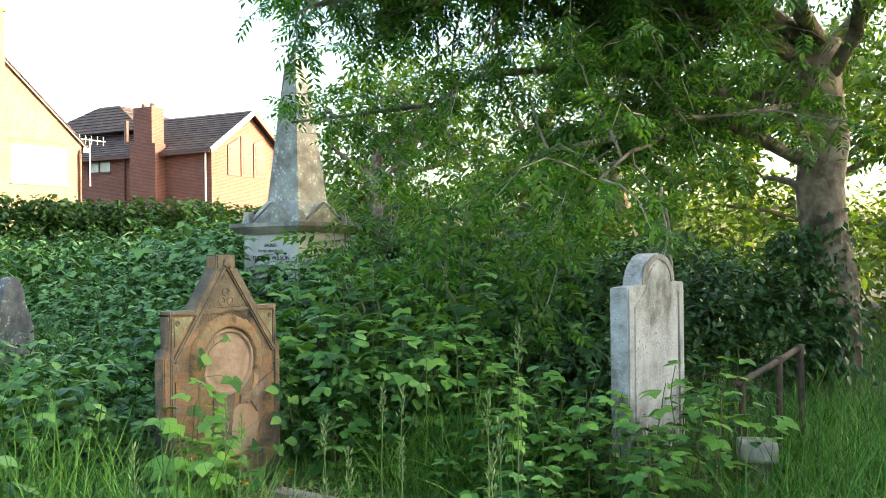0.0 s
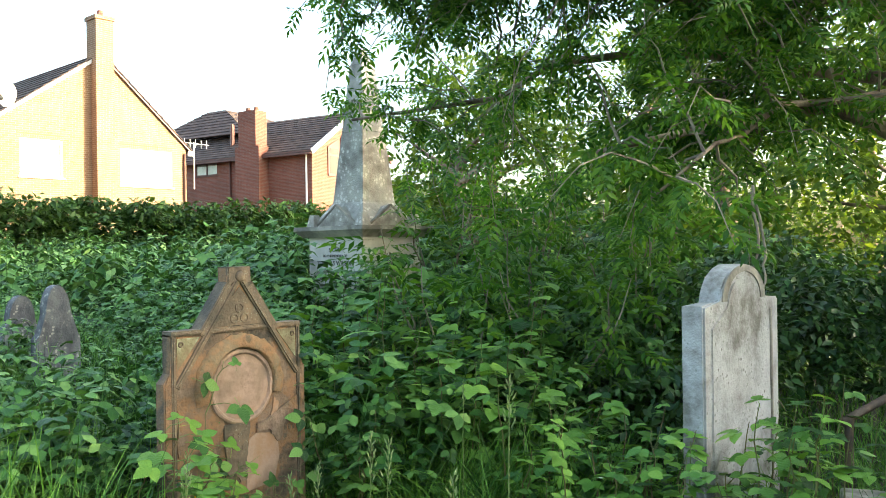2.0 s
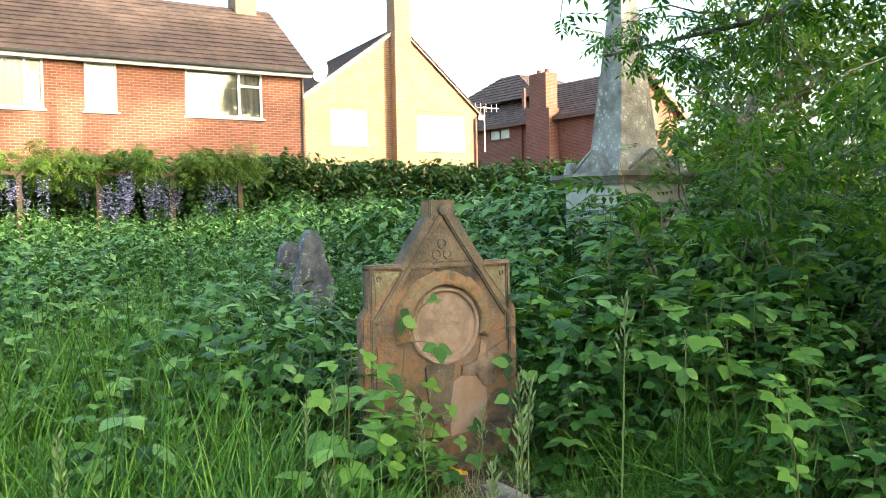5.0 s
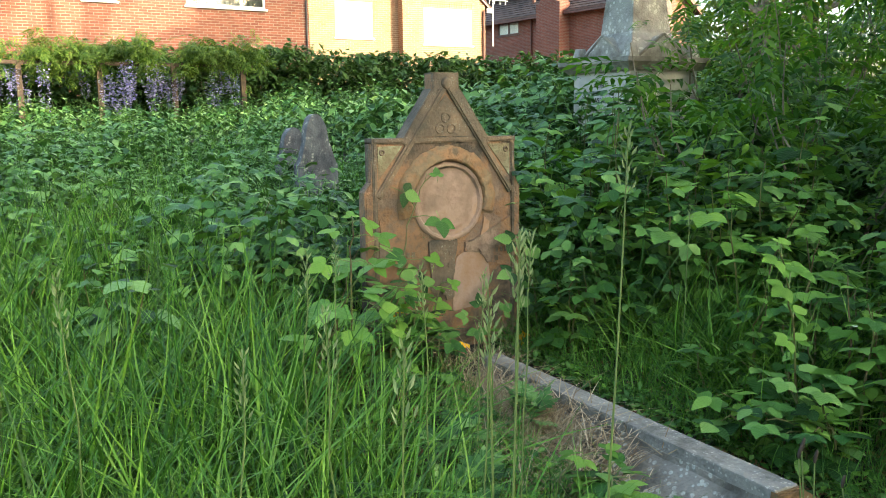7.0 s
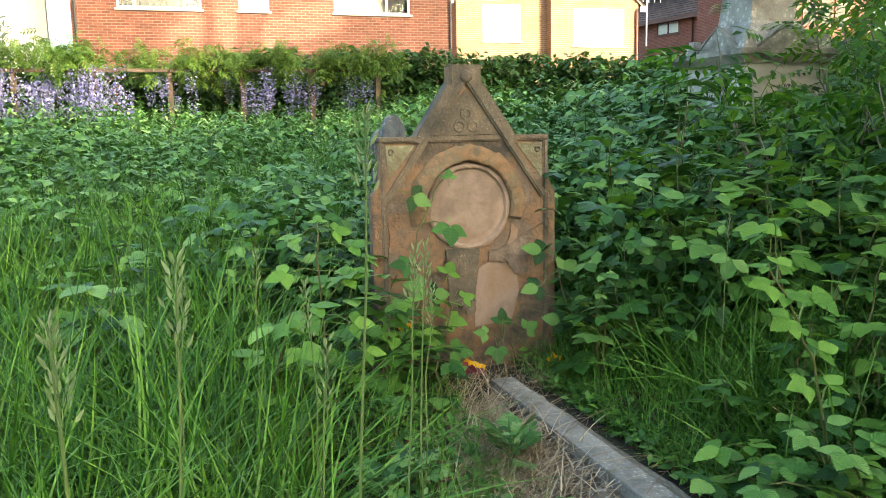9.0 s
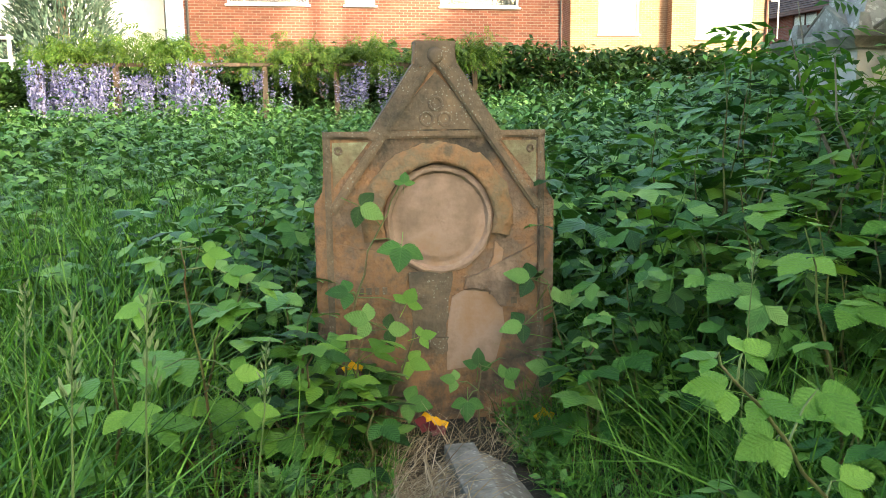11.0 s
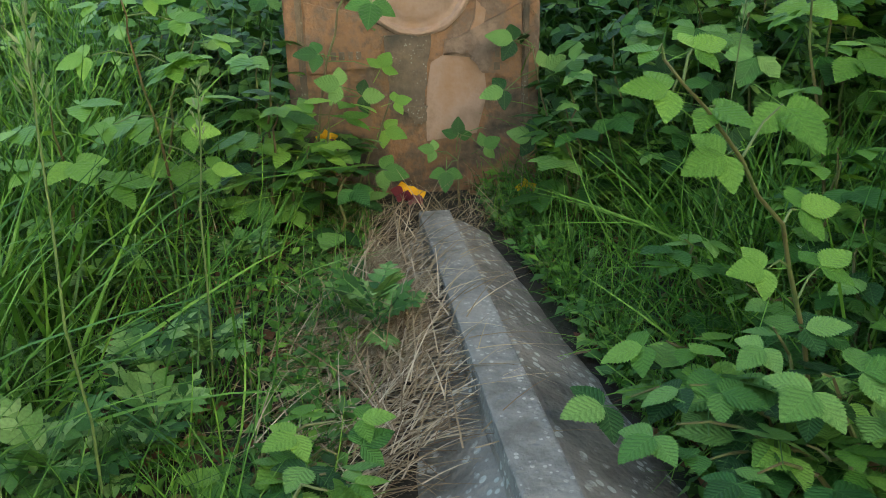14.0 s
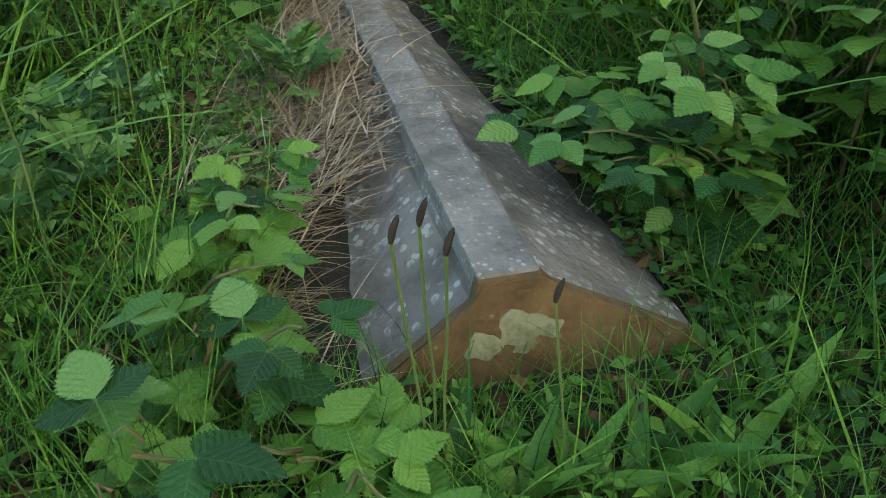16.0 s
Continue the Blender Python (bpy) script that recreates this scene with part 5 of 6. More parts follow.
def ash_tree():
    t = thing("ash_tree", pose(5.26, -2.24, 0), "large ash tree with ivy on its trunk and low leafy limbs", "tree")
    limbs = [wander((0, 0, -0.4), (-0.1, 0.05, 3.2), 8, 0.06), ]
    radii = [[0.33, 0.27, 0.24, 0.225, 0.215, 0.21, 0.21, 0.20, 0.19]]
    tips = [((0, 0, 2.0), (-2.9, 1.6, 2.0), 0.12, -0.25), ((-0.1, 0, 2.9), (-3.2, 2.4, 3.2), 0.13, -0.3), ((-0.1, 0, 3.1), (-3.8, 0.6, 4.2), 0.14, -0.4), ((0, 0, 3.1), (-1.5, 3.5, 5.0), 0.15, -0.3),
            ((0, 0, 3.1), (1.2, -1.5, 6.0), 0.16, 0), ((-0.1, 0, 2.8), (-1.8, -1.8, 4.4), 0.12, -0.3), ((0, 0, 2.6), (-2.4, 4.5, 2.6), 0.10, -0.3), ((0, 0, 3.0), (2.6, 2.5, 5.0), 0.12, -0.2),
            ((-0.1, 0, 3.1), (-3.80, 2.95, 3.15), 0.11, -0.5), ((-0.1, 0, 3.1), (-3.65, 2.35, 3.95), 0.10, -0.4), ((-0.1, 0, 3.0), (-2.6, 3.4, 4.0), 0.10, -0.4), ((0, 0, 2.3), (-3.2, 1.0, 1.7), 0.07, -0.4), ((-0.8, 0.2, 3.5), (-1.9, 1.5, 2.1), 0.035, -0.1)]
    for a, b, r, s in tips:
        limbs.append(wander(a, b, 8, 0.16, s))
        radii.append([0.62 * r * (1 - 0.1 * i) for i in range(9)])
    for i, (pts, rr) in enumerate(zip(limbs, radii)):
        part("trunk" if i == 0 else "limb", tube(bmesh.new(), pts, rr, 12 if i == 0 else 8), BARK, t, "", True)
    # twigs with feather leaves
    P, A, Q, S = [], [], [], []
    bm = bmesh.new()
    for pts in limbs[1:]:
        for k in range(24 if len(pts) and pts is not limbs[9] and pts is not limbs[10] else 130):
            f = random.uniform(0.25, 1.0) * 7.99
            i = int(f)
            o = pts[i].lerp(pts[i + 1], f - i)
            d = Vector((random.gauss(-0.1, 0.8), random.gauss(0.1, 0.8), random.gauss(0.0, 0.45)))
            e = o + d.normalized() * random.uniform(0.6, 1.5)
            tw = wander(o, e, 5, 0.05, -0.08)
            tw[-1].z -= 0.15
            tube(bm, tw, [0.012, 0.010, 0.008, 0.006, 0.004, 0.002], 4)
            for j in range(19):
                g = random.uniform(0.2, 1.0) * 4.99
                q = tw[int(g)].lerp(tw[int(g) + 1], g - int(g))
                P.append(q)
                A.append(random.uniform(0, 6.28))
                Q.append(random.gauss(-0.45, 0.4))
                S.append(random.uniform(0.15, 0.27))
    tagged(part("twig_mass", bm, TWIG, t), kind="stuff")
    stuff("crown", scatter(ASH, np.array([tuple(q) for q in P]), np.array(A), np.array(Q), RNG.normal(0, 0.4, len(P)), np.array(S)), LEAF_ASH, "", "", parent=t)
    n = 900
    z = RNG.triangular(0, 0.2, 1.75, n)
    a = RNG.normal(3.0, 0.6, n)
    r = 0.235 + 0.30 * np.clip(0.9 - z, 0, 1) * RNG.uniform(0, 1, n)
    stuff("ivy", scatter(LEAF_SIMPLE, np.column_stack([r * np.cos(a), r * np.sin(a), z]), a, RNG.normal(-0.7, 0.3, n), RNG.normal(0, 0.5, n), RNG.uniform(0.07, 0.12, n)), LEAF_IVY, "", "", parent=t)
    return t


ash_tree()


def leaf_cloud(centres, n, size, flat=0.75):
    """Leaves in uneven clumps: each centre is (x, y, z, radius)."""
    c = np.array(centres, float)
    w = c[:, 3] ** 2
    k = RNG.choice(len(c), n, p=w / w.sum())
    d = RNG.normal(0, 1, (n, 3))
    d /= np.linalg.norm(d, axis=1)[:, None]
    r = c[k, 3] * RNG.uniform(0.55, 1.05, n) ** 0.6 * (1 + 0.25 * np.sin(5 * d[:, 0] + k) * np.sin(6 * d[:, 1] + 2 * k))
    p = c[k, :3] + d * r[:, None] * np.array([1, 1, flat])
    return scatter(LEAF_SIMPLE, p, np.arctan2(d[:, 1], d[:, 0]) + RNG.normal(0, 0.8, n), RNG.normal(-0.3, 0.5, n), RNG.normal(0, 0.5, n), RNG.uniform(0.7, 1.3, n) * size)


def broad_tree(x, y, tall, wide, n, size, mat, label, seed, low=0.3):
    rnd = random.Random(seed)
    z0 = float(ground_z(x, y))
    t = thing("tree", pose(x, y, z0), label, "tree", "trees round the burial ground")
    part("trunk", tube(bmesh.new(), wander((0, 0, -0.4), (0.2, 0.1, tall * 0.6), 6, 0.15), [0.045 * tall * (1 - 0.11 * i) for i in range(7)], 8), BARK, t, "", True)
    cs = []
    for i in range(16):
        a, f = rnd.uniform(0, 6.28), rnd.uniform(0, 1)
        z = tall * (low + (0.92 - low) * f)
        r = wide * (0.35 + 0.4 * math.sin(math.pi * min(1, f * 0.9 + 0.12)))
        cs.append((r * math.cos(a), r * math.sin(a), z, wide * rnd.uniform(0.28, 0.45)))
        if i % 2 == 0:
            part("limb", tube(bmesh.new(), wander((0.1, 0.05, tall * (0.25 + 0.3 * f)), cs[-1][:3], 4, 0.12), [0.016 * tall, 0.012 * tall, 0.008 * tall, 0.005 * tall, 0.002 * tall], 6), BARK, t)
    stuff("crown", leaf_cloud(cs, n, size), mat, "", "", parent=t)
    return t


# trees beyond the obelisk and at the side
for i, (x, y, tall, wide, n) in enumerate(((9.5, 6.5, 4.8, 2.2, 6000), (13.0, 8.5, 6.0, 2.8, 7000), (14.5, 3.5, 7.0, 3.0, 7000), (18.0, -2.0, 8.0, 3.5, 6000), (21.0, 9.0, 8.0, 3.6, 7000), (24, 3, 8, 4, 7000), (9.0, 2.6, 3.0, 1.6, 5000), (11.0, -1.2, 5.0, 2.3, 8000), (14.0, -4.2, 3.2, 2.2, 7000), (18.5, -5.0, 3.6, 2.6, 6000))):
    broad_tree(x, y, tall, wide, n, 0.17, LEAF_FAR, "broad green tree behind the graves", 20 + i, 0.12)
# tall trees added behind the path, out of view, to shade the graves
for i, (x, y, tall, wide) in enumerate(((4.5, -13, 8.4, 4.4), (10.5, -13, 7.0, 4.2), (14.8, -13, 9.2, 3.4), (22, -13, 5.0, 3.2), (7.5, -9.5, 6.5, 3.0))):
    broad_tree(x, y, tall, wide, 8000, 0.42, LEAF_FAR, "tall leafy tree added behind the path to shade the graves", 50 + i, 0.08)
# two taller ones, added to dapple the brick house with shade
for i, (x, y, tall, wide) in enumerate(((16.5, -6, 18.0, 3.6), (21.5, -6, 18.0, 3.8))):
    broad_tree(x, y, tall, wide, 8000, 0.42, LEAF_FAR, "tall thin-leaved tree added to dapple the brick house", 70 + i, 0.32)


# ---- ash saplings and ivy between the graves ----
def sapling(x, y, tall, n, reach):
    z0 = float(ground_z(x, y))
    s = thing("ash_sapling", pose(x, y, z0), "leafy ash sapling growing among the brambles", "sapling", "ash saplings")
    P = []
    for k in range(4):
        a = random.uniform(0, 6.28)
        pts = wander((0, 0, -0.05), (reach * math.cos(a), reach * math.sin(a), tall * random.uniform(0.75, 1.0)), 6, 0.06)
        part("stem", tube(bmesh.new(), pts, [0.016, 0.014, 0.012, 0.010, 0.008, 0.005, 0.003], 5), TWIG, s)
        for i in range(n // 4):
            f = random.uniform(0.3, 1) * 5.99
            q = pts[int(f)].lerp(pts[int(f) + 1], f - int(f))
            P.append((q.x + random.gauss(0, 0.16), q.y + random.gauss(0, 0.16), q.z + random.gauss(0, 0.08)))
    m = len(P)
    stuff("leaf_mass", scatter(ASH, np.array(P), RNG.uniform(0, 6.28, m), RNG.normal(-0.25, 0.35, m), RNG.normal(0, 0.35, m), RNG.uniform(0.22, 0.36, m)), LEAF_ASH, "", "", parent=s)


random.seed(9)
for x, y, tall in ((2.0, 0.4, 1.6), (2.7, 0.3, 1.75), (2.3, -0.4, 1.4), (3.4, -0.6, 1.6), (4.2, 0.2, 2.1), (3.4, 0.7, 2.0), (4.6, 1.6, 2.5), (5.4, 0.6, 2.3), (5.8, 2.2, 2.6), (5.0, 2.6, 2.4), (6.6, 1.4, 2.6), (4.15, 2.3, 2.5)):
    sapling(x, y, tall, 110, 0.45)
for cs, n in (([(4.55, -1.85, 0.5, 0.45), (4.75, -2.05, 0.95, 0.30), (4.9, -2.0, 1.3, 0.22)], 2000), ([(4.3, -1.3, 0.7, 0.65), (3.7, -0.7, 0.75, 0.6), (4.9, -0.8, 0.9, 0.7), (4.6, -1.6, 0.9, 0.45)], 5000), ([(6.5, -0.2, 0.8, 0.9), (6.2, 1.2, 0.9, 0.9), (7.4, 1.8, 1.0, 1.0)], 5000), ([(3.0, -1.1, 0.35, 0.5), (2.6, -0.9, 0.3, 0.5)], 2500)):
    stuff("ivy_bush", leaf_cloud(cs, n, 0.085), LEAF_IVY, "dark ivy bush under the ash tree", "ivy", "stuff")

# ---- low cover and litter round the slab ----
p = spread(22000, -2.2, 1.6, -3.4, 0.1, lambda x, y: (x < 0.36) | (y < -1.75), 0.05)
n = len(p)
p[:, 2] += RNG.uniform(0.005, 0.07, n)
stuff("clover", scatter(LEAF_SIMPLE, p, RNG.uniform(0, 6.28, n), RNG.normal(0, 0.35, n), RNG.normal(0, 0.35, n), RNG.uniform(0.02, 0.05, n)), LEAF_GRASS, "small clover and creeping weeds round the slab", "ground cover")
p = spread(12000, -2.2, 1.5, -3.4, 0.1, lambda x, y: (x < 0.40) | (y < -1.7), 0.12)
stuff("short_grass", sow(BLADES, p, 0.17, 0.3, 0.4), LEAF_GRASS, "short grass round the grave slab", "grass")
p = spread(2200, -0.9, 1.1, -2.6, 0.1, gap=0.05)
n = len(p)
p[:, 2] += 0.012
stuff("leaf_litter", scatter(LEAF_PLAIN, p, RNG.uniform(0, 6.28, n), RNG.normal(0, 0.25, n), RNG.normal(0, 0.4, n), RNG.uniform(0.03, 0.07, n)), DEAD_LEAF, "brown dead leaves on the soil", "leaf litter")
m = 900
p = np.column_stack([RNG.normal(-0.04, 0.24, m), RNG.normal(-0.27, 0.11, m), RNG.uniform(-0.08, 0.02, m)])
stuff("straw", scatter(STRAW_BLADE, p, RNG.uniform(0, 6.28, m), RNG.normal(-0.9, 0.4, m), RNG.normal(0, 0.4, m), RNG.uniform(0.08, 0.2, m)), STRAW, "dry grass heaped at the headstone's foot", "straw")


p = spread(9000, -0.55, 0.60, -2.1, -0.1, gap=0.05)
p = p[np.abs(np.abs(p[:, 0] - 0.01) - 0.24 - 0.1 * np.abs(p[:, 1])) < 0.09]
n = len(p)
p[:, 2] += RNG.uniform(0.0, 0.05, n)
stuff("creeping_weeds", scatter(LEAF_SIMPLE, p, RNG.uniform(0, 6.28, n), RNG.normal(0.1, 0.4, n), RNG.normal(0, 0.4, n), RNG.uniform(0.025, 0.055, n)), LEAF_BRAMBLE, "creeping weeds along the edge of the slab", "ground cover")
p = spread(4000, -0.55, 0.60, -2.1, -0.1, gap=0.05)
p = p[np.abs(np.abs(p[:, 0] - 0.01) - 0.23 - 0.1 * np.abs(p[:, 1])) < 0.07]
stuff("edge_grass", sow(BLADES, p, 0.14, 0.45, 0.4), LEAF_GRASS, "short grass along the edge of the slab", "grass")
p = spread(13000, -6, 1.2, 0.2, 7)
stuff("long_grass", sow(BLADES, p, 0.58, 0.25, 0.3), LEAF_GRASS, "grass standing among the nettles", "grass")


p = spread(5000, -0.95, 1.3, -2.55, -1.5, lambda x, y: (y < -1.96) | (np.abs(x - 0.03) > 0.36), 0.34)
stuff("edge_grass", sow(BLADES, p, 0.15 + 0.10 * np.clip(np.abs(p[:, 0] - 0.1), 0, 1), 0.4, 0.45), LEAF_GRASS, "fresh grass at the foot of the slab", "grass")

# ---- single small plants ----
def seed_grass(x, y, top, lean, size=1.0):
    """A stem with a loose panicle: short branches that rise from the stem, each with plump spikelets."""
    z0 = float(ground_z(x, y))
    g = thing("seeding_grass", pose(x, y, z0), "tall grass stem with a pale feathery seed head", "grass stem", "seeding grasses")
    h = top - z0
    pts = wander((0, 0, -0.02), (lean, lean * 0.4, h), 6, 0.01)
    part("stem", tube(bmesh.new(), pts, [0.0026, 0.0026, 0.0024, 0.0022, 0.002, 0.0016, 0.001], 5), STEM, g)
    out = []
    m = 22
    for i in range(m):
        f = i / (m - 1)
        q = pts[6] - (pts[6] - pts[0]).normalized() * 0.15 * size * (1 - f)
        a, up = i * 2.4 + random.uniform(-0.4, 0.4), random.uniform(0.95, 1.3)
        reach = 0.040 * size * (1 - 0.75 * f) * random.uniform(0.3, 1.0)
        d = Vector((math.cos(a) * math.cos(up), math.sin(a) * math.cos(up), math.sin(up)))
        c = q + d * reach
        out.append(turned(SPIKELET, a, up, random.uniform(-1, 1), 0.025 * size * random.uniform(0.8, 1.1), tuple(c)))
        out.append(turned(SPIKELET, a, up, 1.57, 0.022 * size, tuple(c)))
        out.append(turned(strip([(0, 0), (1, 0)], [0.03, 0.02]), a, up, 0, max(0.004, reach), tuple(q)))
    head = new("seed_head", tri_mesh("seed_head", *gather(out), SEED_HEAD))
    head.parent = g
    for k in range(2):
        leaf = new("leaf", BLADE_MESH)
        leaf.parent = g
        leaf.matrix_basis = Matrix.Translation(pts[1 + k]) @ pose(0, 0, 0, random.uniform(-8, 8), random.uniform(10, 30), random.uniform(0, 360)) @ Matrix.Scale(0.24, 4)


SPIKELET = (np.array([(0, 0, 0), (0.35, 0.13, 0.02), (0.7, 0.09, 0.02), (1, 0, 0), (0.7, -0.09, 0.02), (0.35, -0.13, 0.02)]), np.array([(0, 5, 1), (1, 5, 4), (1, 4, 2), (2, 4, 3)]))
BLADE_MESH = tri_mesh("leaf", *BLADES[2], LEAF_GRASS)
for x, y, top, lean, size in ((-0.95, -2.35, 1.06, 0.04, 0.8), (-1.22, -2.45, 0.86, -0.04, 0.8), (-1.19, -2.38, 0.90, 0.05, 0.85), (-1.45, -2.55, 0.82, 0.03, 0.8), (-1.2, -1.4, 0.75, 0.05, 0.9), (-1.7, -1.6, 0.78, -0.05, 0.9), (-0.75, -1.75, 0.80, 0.06, 0.9), (-0.66, -1.6, 0.78, 0.03, 1.0),
                              (-0.85, -1.5, 0.70, -0.04, 0.9), (-0.95, -1.9, 0.66, 0.05, 0.9), (-1.9, -0.9, 0.8, 0.04, 0.9), (-2.4, -1.5, 0.75, -0.05, 0.9), (-2.1, -2.2, 0.72, 0.04, 0.8), (-1.3, -2.0, 0.74, -0.03, 0.9), (-1.55, -2.1, 0.70, 0.05, 0.8), (-0.55, -1.2, 0.60, 0.05, 0.8), (0.62, -0.9, 0.72, 0.05, 0.7), (-2.2, -1.0, 0.85, 0.05, 0.9), (-1.0, -1.1, 0.72, 0.04, 0.8)):
    seed_grass(x, y, top, lean, size)


def plantain(x, y, stems):
    z0 = float(ground_z(x, y))
    g = thing("plantain", pose(x, y, z0), "ribwort plantain with broad strap leaves" + (" and dark seed heads" if stems else " in the grass"), "plantain", "plantains")
    for dx, dy, h in stems:
        part("stem", tube(bmesh.new(), wander((dx * 0.2, dy * 0.2, -0.02), (dx, dy, h), 4, 0.004), [0.002] * 5, 5), STEM, g)
        bm = bmesh.new()
        tube(bm, [(dx, dy, h - 0.004), (dx + 0.001, dy, h + 0.004), (dx + 0.003, dy, h + 0.014), (dx + 0.007, dy, h + 0.024), (dx + 0.009, dy, h + 0.030)], [0.0028, 0.0044, 0.0046, 0.0036, 0.001], 8)
        part("seed_head", bm, DARK_HEAD, g, "dark seed head", True)
    for i in range(6):
        a = i * 1.05 + x * 9
        ob = new("leaf", PLANTAIN_LEAF)
        ob.parent = g
        ob.matrix_basis = pose(0, 0, 0, 0, -58 + 7 * (i % 3), math.degrees(a)) @ Matrix.Scale(random.uniform(0.12, 0.19), 4)


PLANTAIN_LEAF = tri_mesh("leaf", *leaf_shape(0.2, 0, 0.3, 0.3, 6), LEAF_GRASS)
plantain(-0.11, -2.14, ((-0.05, 0.03, 0.40), (-0.015, 0.05, 0.405), (0.01, 0.03, 0.375)))
plantain(0.06, -2.16, ((-0.02, 0.07, 0.285),))
plantain(0.17, -2.14, ((-0.01, 0.03, 0.08),))
plantain(-0.9, -2.2, ((0.0, 0.0, 0.3), (0.03, 0.03, 0.26)))
for x, y in ((-0.02, -2.17), (0.12, -2.20), (0.28, -2.17), (-0.22, -2.20), (0.40, -2.10)):
    plantain(x, y, ())


def pansy(x, y, z, tilt, withered, label):
    f = thing("pansy", pose(x, y, z, tilt, 0, 0), label, "flower", "fallen pansies")
    petal = leaf_shape(0.95, 0, 0.1, 0.15, 5)
    for i, a in enumerate((20, 95, 165, 235, 305)):
        ob = new("petal", tri_mesh("petal", *petal, MAROON_PETAL if (withered and i > 1) or (not withered and i == 4) else YELLOW_PETAL))
        ob.parent = f
        ob.matrix_basis = pose(0, 0, 0.002 * i, random.uniform(-15, 15), random.uniform(-25, 5), a) @ Matrix.Scale(random.uniform(0.034, 0.044), 4)
    part("centre", tube(bmesh.new(), [(0, 0, 0), (0, 0, 0.008)], [0.006, 0.004], 8), MAROON_PETAL, f)


pansy(0.340, -0.14, 0.035, 75, False, "yellow pansy with maroon edge hanging by the headstone")
pansy(-0.070, -0.205, 0.066, 60, True, "withered maroon and yellow pansy at the headstone's foot")
pansy(-0.035, -0.215, 0.055, 50, True, "withered maroon and yellow pansy at the headstone's foot")
pansy(-0.30, -0.08, 0.22, 75, False, "small yellow pansy caught in bramble leaves")


def weed_rosette(x, y, z, n, size, shape, mat, name, label):
    g = thing(name, pose(x, y, z), label, "weed", "weeds on the grave")
    me = tri_mesh("leaf", *shape, mat)
    for i in range(n):
        a = i * 137.5
        ob = new("leaf", me)
        ob.parent = g
        ob.matrix_basis = pose(0, 0, 0.01 + 0.006 * i, random.uniform(-15, 15), -random.uniform(5, 55), a) @ Matrix.Scale(size * random.uniform(0.7, 1.1), 4)


LOBED = gather([strip([(0, 0), (0.5, 0.05), (1.0, 0.0)], [0.04, 0.05, 0.02])] + [turned(LEAF_PLAIN, s * 0.9, 0, 0, 0.42 - 0.1 * abs(i - 2), (0.2 + 0.17 * i, 0, 0.03)) for i in range(5) for s in (1, -1)] + [turned(LEAF_PLAIN, 0, 0, 0, 0.35, (0.8, 0, 0.02))])
weed_rosette(-0.20, -1.0, -0.02, 13, 0.135, LOBED, LEAF_NETTLE, "lobed_weed", "green weed with deeply lobed leaves on the slab")
weed_rosette(-0.62, -1.35, -0.06, 12, 0.14, LOBED, LEAF_NETTLE, "lobed_weed", "green weed with deeply lobed leaves in the grass")
for k in range(9):
    x, y = random.uniform(-1.15, -0.45), random.uniform(-2.0, -0.5)
    weed_rosette(x, y, float(ground_z(x, y)) + random.uniform(0.02, 0.12), 9, random.uniform(0.10, 0.14), LOBED, LEAF_NETTLE, "lobed_weed", "green weed with deeply lobed leaves in the grass")
weed_rosette(0.48, -0.42, 0.12, 5, 0.24, ash_shape(7), LEAF_YOUNG, "fern", "fresh green fern fronds beside the headstone")
for k in range(16):
    x, y = random.uniform(0.5, 1.3), random.uniform(-2.0, -0.9)
    fl = thing("bramble_flower", pose(x, y, random.uniform(0.05, 0.35)), "small white bramble blossom", "flower", "bramble blossoms")
    for i in range(5):
        ob = new("petal", tri_mesh("petal", *leaf_shape(0.8, 0, 0.1, 0.1, 3), WHITE_PETAL)) if k == 0 and i == 0 else new("petal", bloom)
        bloom = ob.data
        ob.parent = fl
        ob.matrix_basis = pose(0, 0, 0, 0, -20, i * 72) @ Matrix.Scale(0.014, 4)
    if k > 4:
        for o in (*fl.children, fl):
            bpy.data.objects.remove(o)


# ---- dead vines behind the pale headstone ----
for pts in (((2.80, -1.50, 1.75), (2.72, -1.6, 1.35), (2.66, -1.62, 1.15), (2.40, -1.60, 0.80), (2.2, -1.58, 0.7)), ((2.72, -1.52, 1.70), (2.62, -1.6, 1.40), (2.52, -1.6, 1.15), (2.30, -1.6, 1.0)), ((2.9, -1.4, 1.2), (3.0, -1.45, 0.85), (2.8, -1.5, 0.6), (3.05, -1.6, 0.3))):
    v = thing("dead_vine", pose(0, 0, 0), "pale bare vine hanging behind the headstone", "vine", "dead vines")
    fine = []
    for a, b in zip(pts, pts[1:]):
        fine += wander(a, b, 4, 0.012)[:-1]
    fine.append(Vector(pts[-1]))
    part("stem", tube(bmesh.new(), fine, [0.010 - 0.006 * i / len(fine) for i in range(len(fine))], 6), TWIG, v, "", True)

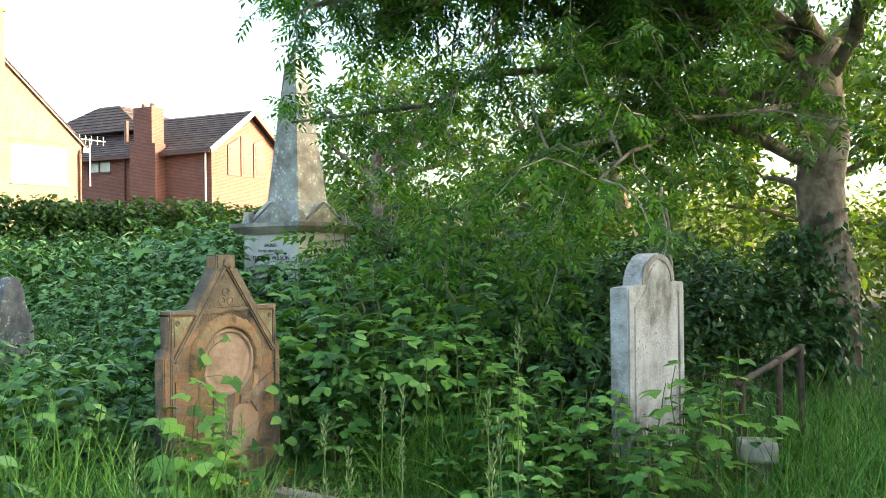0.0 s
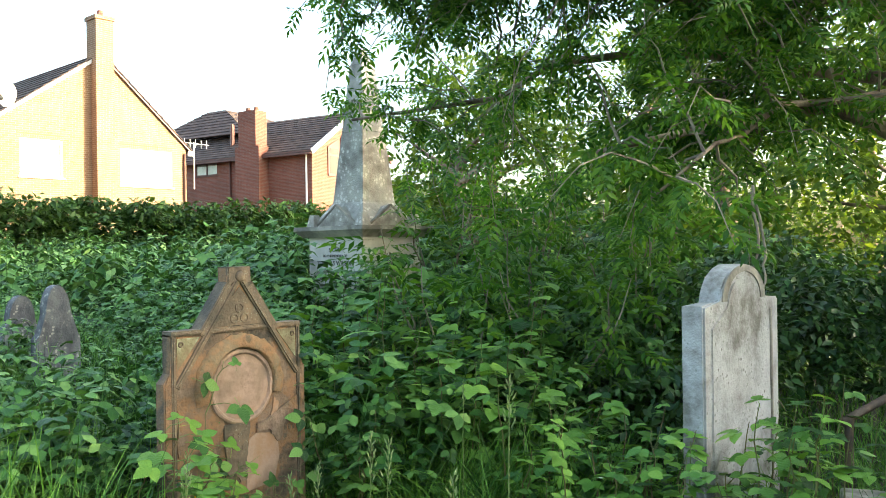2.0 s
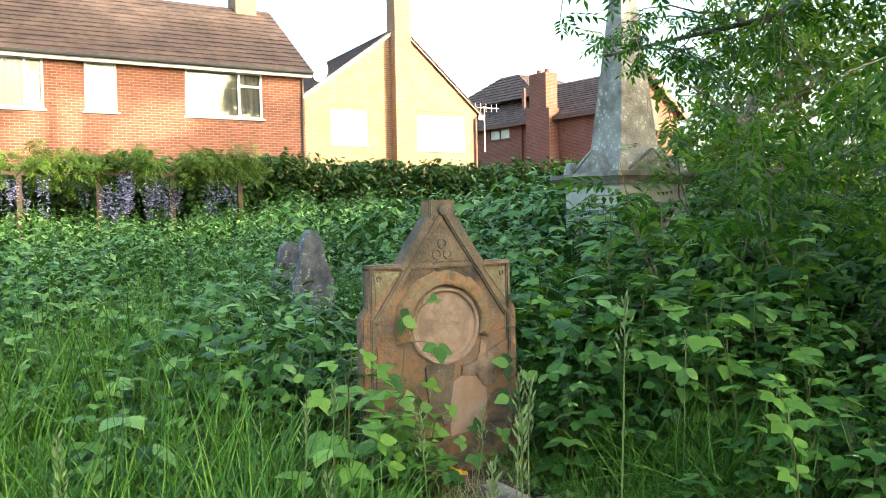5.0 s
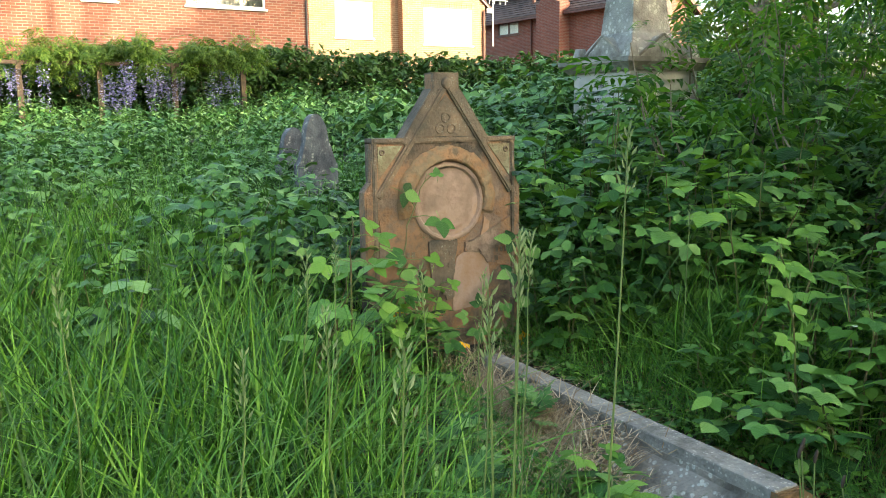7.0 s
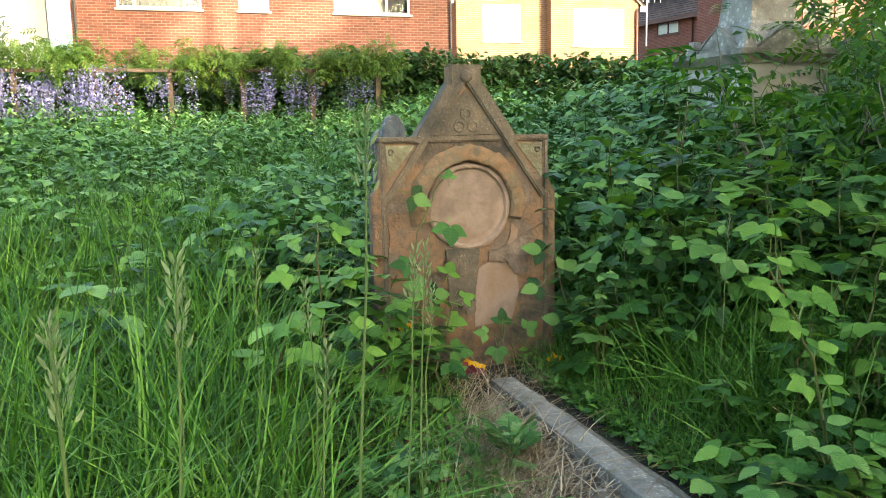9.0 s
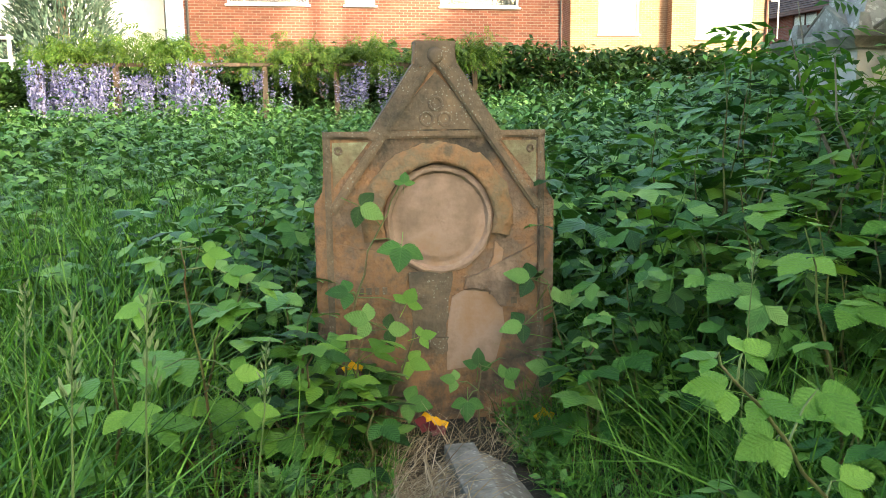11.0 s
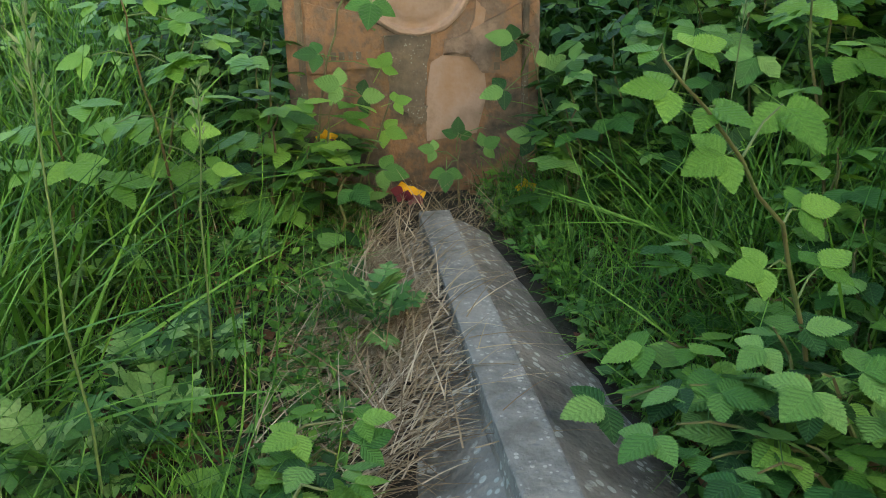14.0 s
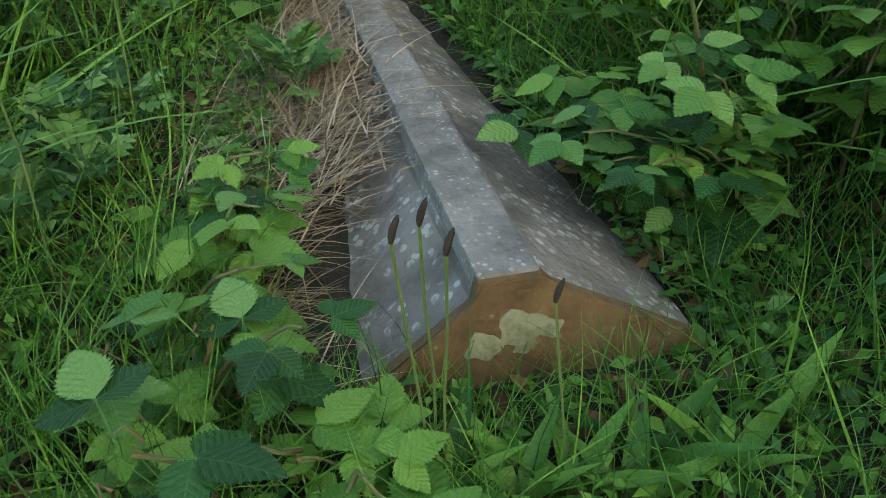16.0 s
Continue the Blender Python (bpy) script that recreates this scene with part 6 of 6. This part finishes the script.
# ---- hedge, wisteria, conifer, fence ----
def hedge(x0, x1, y, top, deep, n, name, label, mat):
    L = x1 - x0
    cs = []
    for i in range(int(L / 0.45)):
        x = x0 + 0.45 * i + random.uniform(-0.1, 0.1)
        z0 = float(ground_z(x, y))
        for k in range(4):
            cs.append((x, y + random.uniform(-deep, deep) * 0.5, z0 + (top - z0) * (0.2 + 0.22 * k) + random.uniform(-0.1, 0.12), 0.42))
    h = thing(name, pose(0, 0, 0), label, "hedge")
    bm = bmesh.new()
    for i in range(int(L / 1.2)):
        x = x0 + 0.6 + 1.2 * i
        z0 = float(ground_z(x, y))
        tube(bm, wander((x, y, z0 - 0.1), (x + 0.1, y, top - 0.4), 4, 0.08), [0.05, 0.04, 0.03, 0.02, 0.01], 6)
    tagged(part("stem_mass", bm, BARK, h), kind="stuff")
    stuff("leaves", leaf_cloud(cs, n, 0.19, 0.9), mat, "", "", parent=h)
    return h


hedge(-7.5, 0.3, 15.7, 2.3, 0.7, 12000, "hedge", "green hedge behind the wisteria", LEAF_HEDGE)
hedge(0.2, 24, 16.5, 2.66, 0.8, 46000, "hedge", "thick green garden hedge with sunlit top", LEAF_HEDGE)


WOOD_DARK = stone_like("dark_wood", [(0.05, 0.035, 0.025), (0.10, 0.07, 0.045)], 10, 0.9, 0.6)


def wisteria():
    w = thing("wisteria", pose(0.2, 14.2, -0.12), "flowering lilac wisteria on a weathered wooden frame", "wisteria")
    z0 = 0.9
    for x in (-5.8, -4.4, -3.0, -1.6, -0.2, 1.2, 2.6):
        part("post", box(bmesh.new(), x - 0.05, x + 0.05, -0.05, 0.05, z0 - 0.2, 2.4), WOOD_DARK, w)
    for z in (2.45,):
        part("rail", box(bmesh.new(), -5.9, 2.8, -0.06 - 0.02, -0.052, z - 0.12, z - 0.05), WOOD_DARK, w)
    cs = [(random.uniform(-6.0, 2.9), random.uniform(-0.35, 0.35), random.uniform(2.45, 2.78), random.uniform(0.16, 0.36)) for i in range(56)]
    c = np.array(cs)
    n = 2600
    k = RNG.integers(0, len(c), n)
    p = c[k, :3] + RNG.normal(0, 0.55, (n, 3)) * c[k, 3:4]
    stuff("leaves", scatter(ASH, p, RNG.uniform(0, 6.28, n), RNG.normal(-0.5, 0.4, n), RNG.normal(0, 0.4, n), RNG.uniform(0.18, 0.32, n)), LEAF_WISTERIA, "", "", parent=w)
    petal = (np.array([(0, 0, 0), (0.5, 0.4, 0.1), (1, 0, 0), (0.5, -0.4, 0.1)]), np.array([(0, 3, 1), (1, 3, 2)]))
    out = []
    for i in range(70):
        m = 130
        f = RNG.uniform(0, 1, m)
        a = RNG.uniform(0, 6.28, m)
        r = 0.085 * (1 - 0.75 * f) + 0.01
        out.append(scatter(petal, np.column_stack([r * np.cos(a), r * np.sin(a), -f * 0.62]), a, RNG.normal(-0.3, 0.5, m), RNG.normal(0, 0.6, m), RNG.uniform(0.03, 0.055, m)))
    racemes = [tri_mesh("raceme", *o, LILAC) for o in out[:6]]
    for i in range(120):
        x = random.uniform(-6.0, 2.6) if i < 62 else random.uniform(-6.1, -2.4)
        ob = tagged(new("raceme", racemes[i % 6]), kind="stuff")
        ob.parent = w
        s = random.uniform(1.2, 2.1)
        ob.matrix_basis = pose(x, random.uniform(-0.5, 0.2), random.uniform(2.0, 2.45), random.uniform(-6, 6), random.uniform(-6, 6), random.uniform(0, 360)) @ Matrix.Diagonal((1.1, 1.1, s if x < -2.2 else 0.55 * s, 1))
    return w


wisteria()


def conifer():
    t = thing("conifer", pose(-6.85, 20.5, 1.35), "bushy blue-green conifer in the garden", "tree")
    part("trunk", tube(bmesh.new(), [(0, 0, -0.3), (0, 0, 3), (0, 0, 6)], [0.2, 0.12, 0.03], 8), BARK, t)
    n = 16000
    f = RNG.uniform(0, 1, n)
    a = RNG.uniform(0, 6.28, n)
    r = (1.9 * (1 - f) ** 0.6) * (0.8 + 0.2 * np.sin(9 * a + 14 * f) * np.sin(23 * f)) * RNG.uniform(0.75, 1.05, n)
    stuff("crown", scatter(LEAF_NARROW, np.column_stack([r * np.cos(a), r * np.sin(a), 0.3 + 6 * f]), a, RNG.normal(0.9, 0.4, n), RNG.normal(0, 0.5, n), RNG.uniform(0.12, 0.26, n)), LEAF_CONIFER, "", "", parent=t)
    return t


conifer()
fn = thing("fence", pose(-12, 17.5, 1.15), "white painted trellis fence in the garden", "fence")
for i in range(9):
    part("post", box(bmesh.new(), i * 0.6 - 0.035, i * 0.6 + 0.035, 0, 0.06, -0.2, 2.0), WHITE_PAINT, fn)
for z in (0.9, 1.4, 1.9):
    part("rail", box(bmesh.new(), -0.1, 4.9, -0.032, -0.002, z, z + 0.06), WHITE_PAINT, fn)
